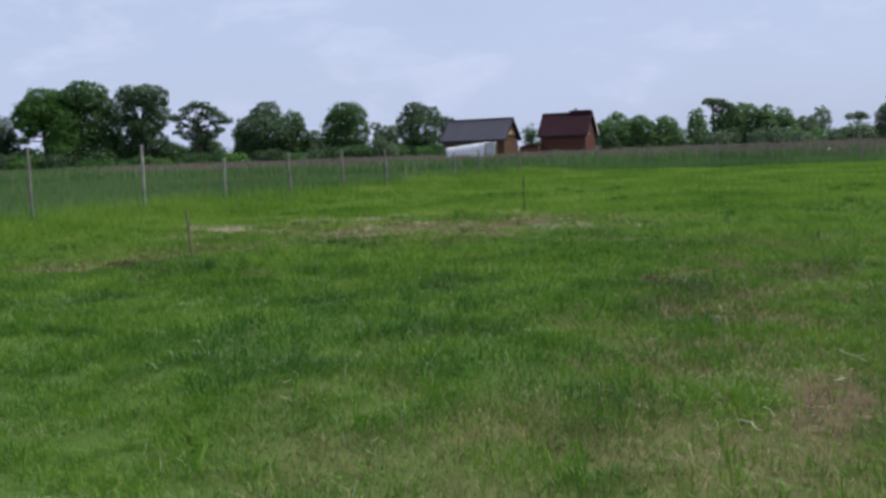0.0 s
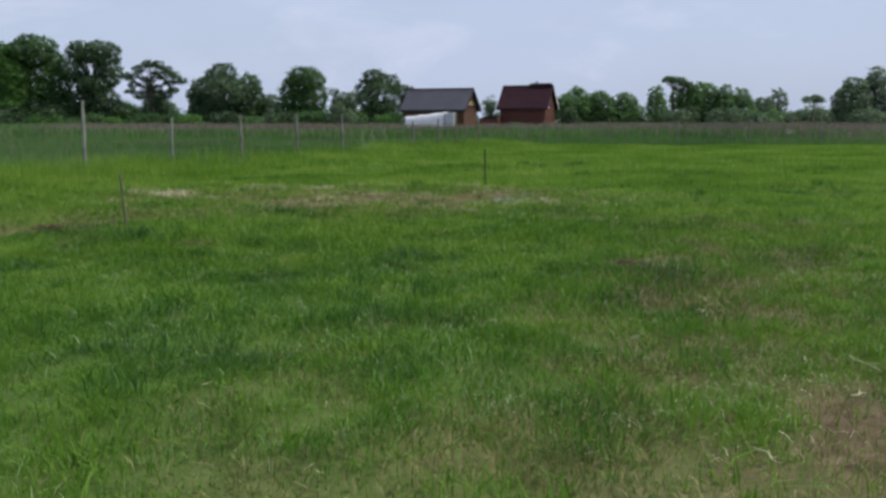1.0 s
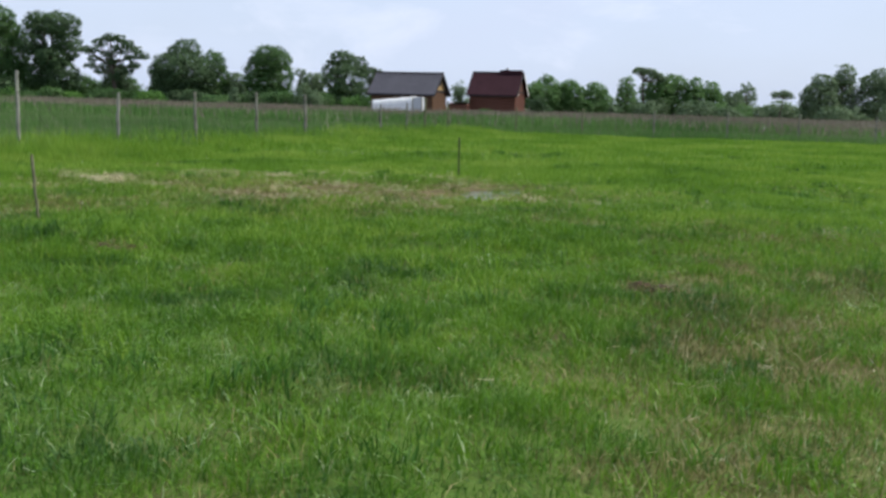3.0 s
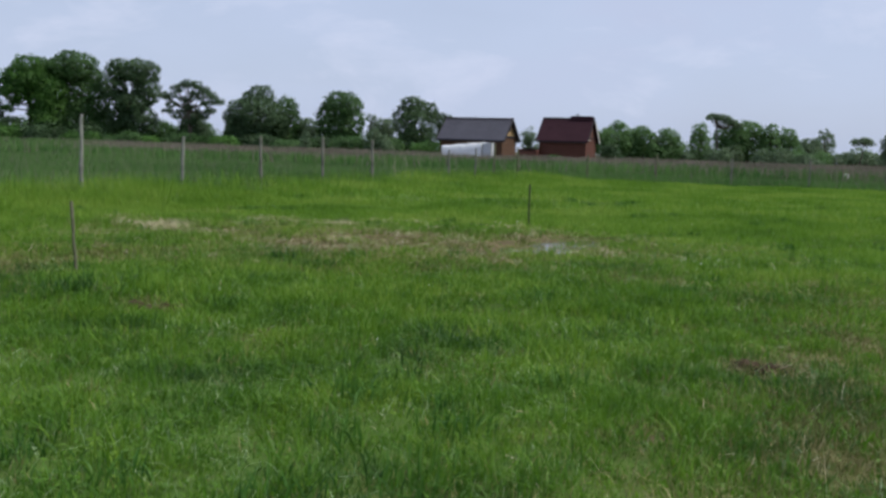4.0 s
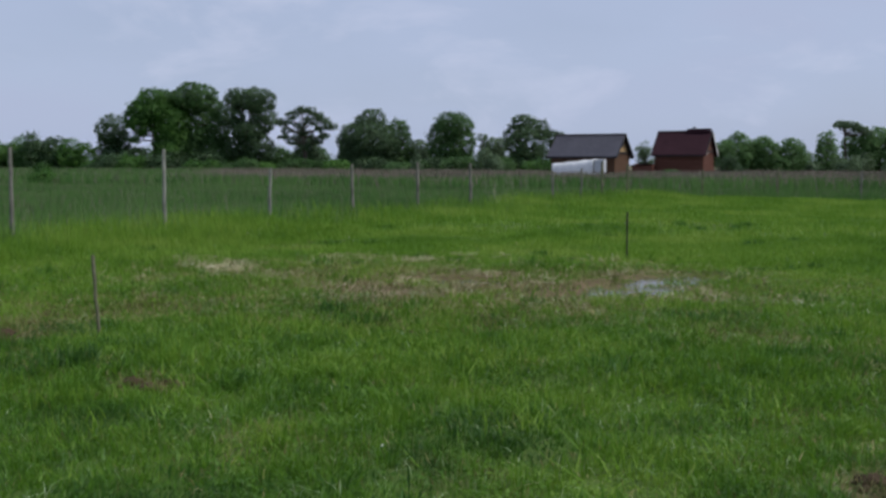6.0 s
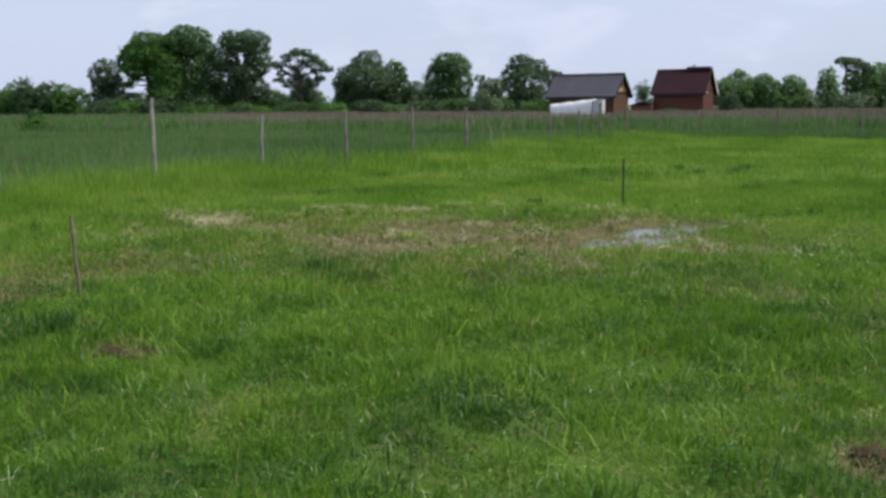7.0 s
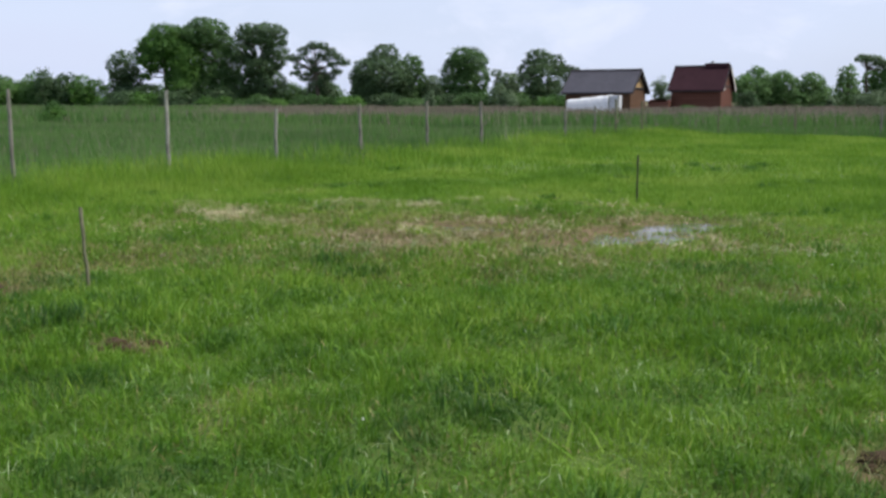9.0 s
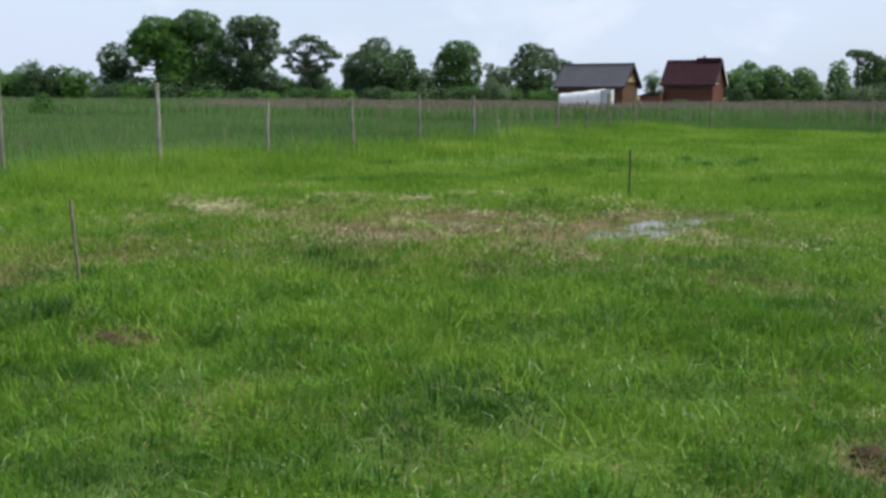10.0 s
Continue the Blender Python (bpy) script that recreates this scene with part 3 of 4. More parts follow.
def grow_dry():
    # withering blades on the worn places
    x, y = scatter(45000, 1.6, 24, 0.85)
    k = RNG.random(len(x)) < np.maximum(dry_at(x, y) * 0.5, 0.34 * bare_at(x, y)) + 0.006
    x, y = keep(k & (puddle_at(x, y) < 0.4), x, y)
    x, y, r = tufted(x, y, 7, 0.06)
    nx, ny = scatter(34000, 1.6, 15, 0.95)
    k = RNG.random(len(nx)) < np.maximum(dry_at(nx, ny) * 0.75 * (1 - 0.6 * bare_at(nx, ny)), 0.2 * bare_at(nx, ny)) + 0.008
    nx, ny, r = tufted(*keep(k, nx, ny), 8, 0.06)
    x, y = np.concatenate([x, nx]), np.concatenate([y, ny])
    far = 0.5 + y / 12
    blades("withered_grass", x, y, RNG.uniform(0.04, 0.12, len(x)), RNG.uniform(0.003, 0.007, len(x)) * far, M_DRY,
           "withered yellowing grass on worn ground", "grass", 0.9, True)
    # cut straw lying flat
    x, y = scatter(90000, 1.6, 23, 0.65)
    heap = np.maximum(0.75 * blob(x, y, -6.3, 18.35, 1.3, 0.42, -40, 0.7), 0.7 * blob(x, y, -4.0, 20.2, 1.1, 0.32, 14, 0.7))
    heap = np.maximum(heap, 0.4 * blob(x, y, -2.75, 21.2, 0.6, 0.3, 10, 0.7))
    heap = heap * np.clip(ripple(x, y, 0.5, 95) * 3.4 - 1.15, 0.03, 0.85)
    k = RNG.random(len(x)) < np.clip(heap, 0, 1) + 0.09 * dry_at(x, y) * np.clip(ripple(x, y, 0.5, 98) * 6 - 2.6, 0.1, 2.0)
    x, y = keep(k & (puddle_at(x, y) < 0.5), x, y)
    x, y, r = tufted(x, y, 3, 0.08)
    n = len(x)
    a, length = RNG.random(n) * 6.283, RNG.uniform(0.04, 0.11, n) * np.clip(0.45 + y / 20, 0, 1.2)
    w = RNG.uniform(0.0012, 0.0024, n) * (0.3 + y / 10)
    z = height_at(x, y) + RNG.uniform(0.01, 0.09, n)
    ux, uy = np.cos(a) * length / 2, np.sin(a) * length / 2
    px, py = -np.sin(a) * w, np.cos(a) * w
    tilt = RNG.normal(0, 0.03, n)
    v = np.stack([np.stack([x - ux, y - uy, z - tilt], 1), np.stack([x - ux + px, y - uy + py, z - tilt + 0.003], 1),
                  np.stack([x + ux + px, y + uy + py, z + tilt + 0.003], 1), np.stack([x + ux, y + uy, z + tilt], 1)], 1).reshape(-1, 3)
    tagged(soup("straw_litter", v, np.arange(n)[:, None] * 4 + np.arange(4), M_STRAW),
           "pale dry straw lying on the cut grass", "straw", kind="stuff")
    # broken stalks lying about where the ground was scraped, each a thin bent stem
    x, y = np.concatenate([RNG.normal(0.95, 0.3, 60), RNG.normal(1.55, 0.35, 65), RNG.normal(2.1, 0.35, 70), RNG.normal(0.2, 2.2, 45)]), np.concatenate([RNG.normal(4.4, 0.35, 60), RNG.normal(4.6, 0.45, 65), RNG.normal(5.0, 1.0, 70), RNG.uniform(4, 11, 45)])
    n = len(x)
    a, length, w = RNG.random(n) * 6.283, RNG.uniform(0.03, 0.085, n), RNG.uniform(0.0008, 0.0018, n)
    z = height_at(x, y) + RNG.uniform(0.02, 0.06, n)
    kink = RNG.normal(0, 0.5, n)
    ends = [np.stack([x - np.cos(a) * length / 2, y - np.sin(a) * length / 2, z - RNG.uniform(0, 0.02, n)], 1), np.stack([x, y, z + 0.012], 1),
            np.stack([x + np.cos(a + kink) * length / 2, y + np.sin(a + kink) * length / 2, z + RNG.uniform(-0.02, 0.03, n)], 1)]
    ring = []
    for p in ends:
        for k in range(3):
            off = np.stack([-np.sin(a) * math.cos(2.094 * k), np.cos(a) * math.cos(2.094 * k), np.full(n, math.sin(2.094 * k))], 1) * w[:, None]
            ring.append(p + off)
    v = np.stack(ring, 1).reshape(-1, 3)
    quad = np.array([(i * 3 + k, i * 3 + (k + 1) % 3, i * 3 + 3 + (k + 1) % 3, i * 3 + 3 + k) for i in range(2) for k in range(3)])
    tagged(soup("lying_stalks", v, (np.arange(n)[:, None, None] * 9 + quad).reshape(-1, 4), M_STALK), "broken pale dry stalks lying on trampled grass", "straw", kind="stuff")
    # single pale blades and stalks, bent over, their glints put into the colour
    x, y = scatter(5200, 1.6, 17, 0.9)
    x, y = keep(RNG.random(len(x)) < np.clip(ripple(x, y, 0.8, 99) * 3.4 - 1.2, 0.06, 1), x, y)
    x, y = np.append(x, RNG.normal(-0.8, 0.7, 130)), np.append(y, RNG.normal(6.5, 1.0, 130))
    x, y, r = tufted(x, y, 2, 0.05)
    blades("pale_blades", x, y, RNG.uniform(0.05, 0.12, len(x)), RNG.uniform(0.0025, 0.005, len(x)) * (0.75 + y / 20), M_PALE_GLINT,
           "scattered pale grass blades with glints painted in", "grass", 1.3, True)


def grow_flowers():
    x, y = scatter(60, 7, 24, 0.7)
    x, y = keep(bare_at(x, y) < 0.3, x, y)
    n = len(x)
    z = height_at(x, y) + RNG.uniform(0.08, 0.19, n)
    s = RNG.uniform(0.003, 0.007, n) * (0.7 + y / 30)
    c = np.stack([x, y, z], 1)
    e = np.zeros((n, 3))
    out = []
    for k in range(6):
        d = e.copy()
        d[:, k // 2] = s * (1 if k % 2 else -1)
        out.append(c + d)
    v = np.stack(out, 1).reshape(-1, 3)
    tri = np.array([(1, 3, 5), (3, 0, 5), (0, 2, 5), (2, 1, 5), (3, 1, 4), (0, 3, 4), (2, 0, 4), (1, 2, 4)])
    f = (np.arange(n)[:, None, None] * 6 + tri).reshape(-1, 3)
    tagged(soup("wild_flowers", v, f, M_PETAL), "tiny whitish flower heads dotted in grass", "flowers", kind="stuff")


grow_lawn()
grow_meadow()
grow_dry()
grow_flowers()


# ---------------------------------------------------------------- trees and bushes
def sprigs(lobes, rng, spacing, gap, core):
    """Centres of leafy sprigs over the skin of a few overlapping lobes, with the lobes' outward directions."""
    pts, outs = [], []
    for i, (cx, cy, cz, rx, ry, rz) in enumerate(lobes):
        area = 4 * math.pi * ((rx * ry) ** 1.6 / 3 + (rx * rz) ** 1.6 / 3 + (ry * rz) ** 1.6 / 3) ** (1 / 1.6)
        n = max(7, int(area / spacing ** 2))
        k = np.arange(n) + 0.5
        up, turn = 1 - 2 * k / n, k * 2.39996 + rng.random() * 6.28
        d = np.stack([np.sqrt(1 - up ** 2) * np.cos(turn), np.sqrt(1 - up ** 2) * np.sin(turn), up], 1)
        d += rng.normal(0, 0.5 / math.sqrt(n), (n, 3))
        d /= np.linalg.norm(d, axis=1)[:, None]
        # boughs swell and sink over the skin; some of it is open
        f = rng.random(3) * 6.28
        swell = np.sin(4.1 * d[:, 0] + f[0]) * np.sin(3.7 * d[:, 1] + f[1]) + np.sin(5.3 * d[:, 2] + f[2] + 2 * d[:, 0])
        reach = 0.93 + 0.07 * swell + rng.normal(0, 0.05, n)
        p = np.array([cx, cy, cz]) + d * np.array([rx, ry, rz]) * reach[:, None]
        shown = (swell > -1.9 + 2.2 * gap) & (rng.random(n) > gap * 0.5)
        for j, (ox, oy, oz, qx, qy, qz) in enumerate(lobes):
            if j != i:
                shown &= ((p[:, 0] - ox) / qx) ** 2 + ((p[:, 1] - oy) / qy) ** 2 + ((p[:, 2] - oz) / qz) ** 2 > 0.5
        pts.append(p[shown])
        outs.append(d[shown])
        m = int(n * core)
        inner = rng.normal(0, 1, (m, 3))
        inner /= np.linalg.norm(inner, axis=1)[:, None] + 1e-9
        pts.append(np.array([cx, cy, cz]) + inner * np.array([rx, ry, rz]) * rng.uniform(0.3, 0.8, (m, 1)))
        outs.append(inner)
    return np.concatenate(pts), np.concatenate(outs)


def leaves_on(pts, outs, radius, per, size, rng):
    """Pointed leaves strewn round every sprig, turned mostly outwards and up."""
    n = len(pts) * per
    c, o = np.repeat(pts, per, 0), np.repeat(outs, per, 0)
    d = rng.normal(0, 1, (n, 3))
    d /= np.linalg.norm(d, axis=1)[:, None]
    scale = np.repeat(rng.uniform(0.6, 1.25, len(pts)), per)
    p = c + d * (radius * scale * rng.random(n) ** 0.5)[:, None] * np.array([1, 1, 0.72])
    face = 0.55 * o + 0.45 * d + np.array([0, 0, 0.25]) + rng.normal(0, 0.42, (n, 3))
    u = np.cross(face, rng.normal(0, 1, (n, 3)))
    u /= np.linalg.norm(u, axis=1)[:, None] + 1e-9
    q = np.cross(face, u)
    q /= np.linalg.norm(q, axis=1)[:, None] + 1e-9
    s = size * rng.uniform(0.6, 1.3, n)[:, None]
    v = np.stack([p - u * s, p + q * s * 0.5, p + u * s, p - q * s * 0.5], 1).reshape(-1, 3)
    v[:, 2] = np.maximum(v[:, 2], 0.02)
    return v, np.arange(n)[:, None] * 4 + np.arange(4)


def tree(at, shape, mat, label, seed, gap=0.12, spacing=0.72, per=26, size=0.17, fork=0.35, core=0.3, thick=1.0):
    """shape: lobes of the crown as (x, z, half width, half height) from the foot of the trunk."""
    rng, rnd = np.random.default_rng(seed), random.Random(seed)
    ob = thing("tree", label, "tree", (*at, 0), "trees along the field's edge")
    lobes = [(x, rnd.uniform(-0.35, 0.35) * rx, z, rx, rx * rnd.uniform(0.8, 1.0), rz) for x, z, rx, rz in shape]
    height = max(z + rz for _, _, z, _, _, rz in lobes)
    low = min(z - rz for _, _, z, _, _, rz in lobes)
    base = (0.022 * height + 0.06) * thick
    head = max(lobes, key=lambda l: l[2])
    top = Vector((head[0] * 0.7, head[1] * 0.7, head[2]))
    bm = bmesh.new()
    bend = [(0, 0, -0.2), (rnd.uniform(-0.1, 0.1), 0, 0.06 * height), (top.x * 0.15 + rnd.uniform(-0.15, 0.15), 0.1, 0.25 * height),
            (top.x * 0.4 + rnd.uniform(-0.2, 0.2), 0, 0.5 * height), (top.x * 0.8, top.y * 0.8, top.z * 0.85), tuple(top)]
    tube(bm, bend, [base * k for k in (1.5, 1.05, 0.85, 0.6, 0.3, 0.12)], 8, rnd, 0.1)
    pts, outs = sprigs(lobes, rng, spacing, gap, core)
    ends = [Vector(l[:3]) for l in lobes] + [Vector(pts[i]) for i in rng.choice(len(pts), min(len(pts), 14), replace=False)]
    for e in ends:
        z0 = min(max(low, fork * height) + rnd.uniform(0, 0.2) * height, max(0.4, e.z - 0.2))
        s = min(1.0, z0 / max(0.1, top.z))
        q = Vector((top.x * s * s, top.y * s * s, z0))
        m1 = q.lerp(e, 0.4) + Vector((rnd.uniform(-0.2, 0.2), 0, -0.03 * height * rnd.random()))
        m2 = q.lerp(e, 0.75) + Vector((rnd.uniform(-0.2, 0.2), rnd.uniform(-0.2, 0.2), 0.1))
        tube(bm, [q, m1, m2, e], [base * 0.42, base * 0.28, base * 0.16, base * 0.05], 5)
    part("trunk", bm, M_BARK, ob, "dark rough bark", True)
    v, f = leaves_on(pts, outs, spacing * 0.78, per, size, rng)
    soup("crown", v, f, mat, ob)
    return ob


def dome(wide, top, foot, seed):
    """Lobes of a plain rounded crown: half width, height, and where the leaves begin."""
    rnd = random.Random(seed)
    tall = top - foot
    out = [(rnd.uniform(-0.2, 0.2) * wide, top - 0.26 * tall, wide * 0.74, tall * 0.26), (rnd.uniform(-0.1, 0.1) * wide, foot + 0.42 * tall, wide * 0.95, tall * 0.42)]
    for side in (-1, 1):
        out.append((side * wide * rnd.uniform(0.42, 0.58), foot + tall * rnd.uniform(0.4, 0.68), wide * 0.5, tall * rnd.uniform(0.22, 0.32)))
    return out


def bush(at, height, width, mat, label, seed, size=0.13, spacing=0.55, per=22):
    rng, rnd = np.random.default_rng(seed), random.Random(seed)
    ob = thing("bush", label, "bush", (*at, 0), "bushes along the field's edge")
    lobes = []
    for i in range(max(3, int(width / height * 2.6))):
        r = width * rnd.uniform(0.2, 0.3)
        h = height * (rnd.uniform(0.66, 1.0) if i else 1.0) * 0.5
        lobes.append((rnd.uniform(-0.5, 0.5) * (width - 2 * r), rnd.uniform(-0.2, 0.2) * width, h, r, r * 0.9, h * 0.96))
    pts, outs = sprigs(lobes, rng, spacing, 0.06, 0.12)
    bm = bmesh.new()
    for e in [Vector(l[:3]) for l in lobes] + [Vector(pts[i]) for i in rng.choice(len(pts), 6)]:
        foot = Vector((rnd.uniform(-0.03, 0.03), rnd.uniform(-0.03, 0.03), -0.1))
        tube(bm, [foot, foot.lerp(e, 0.5) + Vector((0, 0, 0.08 * height)), e], [0.05, 0.035, 0.012], 5)
    part("stems", bm, M_BARK, ob, "dark thin stems", True)
    v, f = leaves_on(pts, outs, spacing * 0.8, per, size, rng)
    soup("leaves", v, f, mat, ob)
    return ob


def plant_trees():
    tree((-91.0, 151), [(0, 7.3, 2.5, 2.6), (-1.0, 5.2, 1.9, 1.9), (1.2, 5.6, 1.7, 2.2), (0.6, 3.4, 2.6, 2.0)], M_LEAF_DARK, "smaller dark tree beside the tall group", 100)
    tree((-82.2, 149), [(0.5, 12.0, 3.5, 2.1), (0.4, 10.3, 4.9, 2.6), (-3.0, 9.5, 2.2, 2.0), (3.9, 8.2, 2.8, 2.7), (4.2, 6.0, 2.3, 2.2), (2.2, 6.6, 1.7, 1.5), (-1.6, 8.4, 2.8, 1.6),
                        (3.2, 3.9, 2.6, 2.0), (-2.2, 6.7, 1.1, 0.6), (-3.6, 5.7, 0.9, 0.6), (0.9, 5.2, 1.2, 0.9)], M_LEAF_BRIGHT,
         "tall tree with a bright green crown and bare lower trunk", 101, 0.06, fork=0.42, core=0.5)
    tree((-75.6, 152), [(-0.4, 12.6, 4.1, 2.5), (-2.7, 10.9, 2.3, 2.0), (2.5, 10.3, 2.5, 2.1), (1.2, 6.9, 4.3, 3.5), (-1.8, 4.6, 3.8, 3.0), (2.9, 3.9, 3.2, 2.6)], M_LEAF,
         "tall old tree with a full green crown", 102, 0.1, core=0.5)
    tree((-65.6, 150), [(-2.2, 12.2, 2.3, 1.9), (1.3, 12.0, 3.0, 2.1), (-2.6, 9.2, 2.1, 1.9), (2.4, 9.0, 2.3, 2.6), (0.1, 7.0, 2.8, 1.9), (-1.6, 4.4, 2.8, 2.5), (2.0, 4.2, 2.6, 2.4)], M_LEAF_DARK,
         "tall old dark tree with small gaps in its crown", 103, 0.17, core=0.5)
    tree((-55.9, 150), [(-4.0, 8.5, 1.0, 0.65), (-3.1, 7.2, 0.95, 0.5), (-2.1, 9.6, 0.95, 0.7), (-0.6, 10.4, 1.0, 0.65), (1.0, 10.2, 0.95, 0.65), (2.3, 9.4, 1.0, 0.65), (3.5, 8.6, 1.05, 0.6),
                        (4.3, 7.7, 1.1, 0.5), (2.6, 7.4, 0.95, 0.5), (0.6, 8.7, 0.85, 0.6), (-0.9, 7.9, 0.75, 0.5), (-0.2, 6.8, 0.75, 0.5), (1.6, 8.3, 0.6, 0.4),
                        (-3.6, 6.1, 0.85, 0.5), (-2.2, 5.4, 0.9, 0.6), (3.3, 6.3, 0.9, 0.5), (2.2, 5.5, 0.9, 0.6), (1.0, 6.2, 0.6, 0.45), (-2.3, 8.4, 0.55, 0.4), (-1.4, 6.2, 0.6, 0.4), (0.3, 4.6, 1.1, 0.8)], M_LEAF_DARK,
         "sparse tree with gaps of sky in its crown", 104, 0.22, 0.55, 22, 0.14, 0.5, 0.15, 1.2)
    tree((-56.6, 153), [(0, 5.0, 1.5, 1.5), (-0.2, 3.3, 2.4, 2.6), (0.7, 2.2, 2.2, 1.9)], M_LEAF_DARK, "low dense dark tree under a sparse one", 105)
    tree((-44.6, 148), [(0.4, 7.8, 2.5, 2.5), (0.1, 5.4, 3.9, 3.2), (-3.3, 5.2, 1.8, 2.0), (3.0, 4.6, 2.2, 2.8), (-1.0, 3.0, 3.8, 2.2)], M_LEAF_DARK, "old leafy tree with a broad stepped crown", 106, 0.05)
    tree((-40.5, 151), [(0, 6.8, 1.9, 2.0), (0.8, 4.4, 1.7, 2.3), (-0.4, 3.2, 2.0, 2.0)], M_LEAF, "green tree leaning against a larger one", 107)
    tree((-37.2, 152), [(0, 4.0, 1.4, 1.6), (0.3, 2.2, 1.5, 1.5)], M_LEAF_PALE_HAZE, "low pale green tree behind the row", 108)
    tree((-31.4, 149), [(0.5, 7.5, 2.9, 2.3), (-0.9, 6.2, 2.8, 2.6), (1.2, 4.9, 2.6, 2.7), (-1.2, 3.8, 2.6, 2.5), (0.3, 2.3, 3.1, 1.9)], M_LEAF, "old leafy tree with a full rounded crown", 109, 0.03)
    tree((-28.0, 156), [(0.1, 6.0, 0.9, 0.6), (0.3, 4.6, 0.7, 0.7), (-0.3, 3.2, 0.8, 0.9)], M_LEAF_PALE_HAZE, "slender pale young tree", 110, 0.4, 0.5, 20, 0.13, 0.4, 0.05)
    tree((-19.6, 148), [(-0.4, 7.9, 2.0, 1.4), (1.5, 7.0, 1.9, 1.6), (-1.8, 6.2, 1.6, 1.6), (0, 4.6, 3.1, 2.5), (0.8, 2.6, 2.9, 2.2)], M_LEAF_DARK, "tall old tree with an uneven dark crown", 111, 0.2)
    tree((-15.2, 150), [(-0.3, 5.6, 1.7, 1.3), (0.5, 3.8, 1.8, 2.2), (1.4, 5.1, 0.7, 0.7)], M_LEAF_DARK, "dark tree standing behind the grey-roofed house", 112)
    tree((-25.4, 156), [(0, 4.6, 1.9, 1.5), (-0.5, 2.8, 2.0, 1.8)], M_LEAF_PALE_HAZE, "low pale green tree behind the row", 113)
    tree((-2.2, 152), [(0, 3.7, 1.1, 1.3), (0.3, 2.2, 1.3, 1.4)], M_LEAF_PALE_HAZE, "pale green tree between the two houses", 114, 0.25)
    # the looser row past the houses, its leaves lightened to paint in haze
    light = "haze-lightened green tree in a loose row"
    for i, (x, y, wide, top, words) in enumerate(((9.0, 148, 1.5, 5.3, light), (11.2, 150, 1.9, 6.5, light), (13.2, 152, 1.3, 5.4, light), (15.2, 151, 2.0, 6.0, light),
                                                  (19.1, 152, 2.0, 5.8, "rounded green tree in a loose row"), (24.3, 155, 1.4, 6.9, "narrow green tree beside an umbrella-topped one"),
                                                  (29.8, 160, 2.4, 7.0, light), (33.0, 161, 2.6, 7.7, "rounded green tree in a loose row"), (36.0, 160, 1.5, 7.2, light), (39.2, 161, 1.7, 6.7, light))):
        tree((x, y), dome(wide * 1.12, top, 0.6, 40 + i), M_LEAF_HAZE, words, 200 + i, 0.2, per=24)
    tree((27.6, 158), [(-0.9, 7.9, 1.2, 0.5), (0.4, 7.8, 1.2, 0.45), (1.6, 7.2, 1.1, 0.45), (2.7, 6.6, 0.9, 0.4)], M_LEAF_PALE_HAZE, "leaning tree with a flat umbrella-like top", 220, 0.1, 0.55, 24, 0.15, 0.6, 0.1)
    tree((50.0, 160), [(-0.7, 4.7, 0.9, 0.45), (0.5, 4.9, 0.9, 0.5), (1.2, 4.5, 0.7, 0.4)], M_LEAF_PALE_HAZE, "small tree with a flat thin top", 221, 0.1, 0.55, 24, 0.15, 0.6, 0.1)
    tree((46.2, 175), dome(2.2, 5.4, 0.5, 60), M_LEAF_PALE_HAZE, "low tree far behind the field", 222, 0.1)
    tree((52.0, 187), dome(1.7, 7.4, 2.6, 61), M_LEAF_PALE_HAZE, "thin pale tree far behind the field", 223, 0.45, core=0.05)
    tree((56.0, 160), dome(2.8, 8.3, 0.8, 62), M_LEAF_PALE_HAZE, "tall tree at the end of the row", 224, 0.15)
    tree((60.4, 161), dome(2.3, 10.0, 1.6, 63), M_LEAF_PALE_HAZE, "tallest tree at the end of the row", 225, 0.35)
    tree((65.6, 160), dome(3.4, 9.2, 1.2, 64), M_LEAF_PALE_HAZE, "tall broad tree at the end of the row", 226, 0.15)


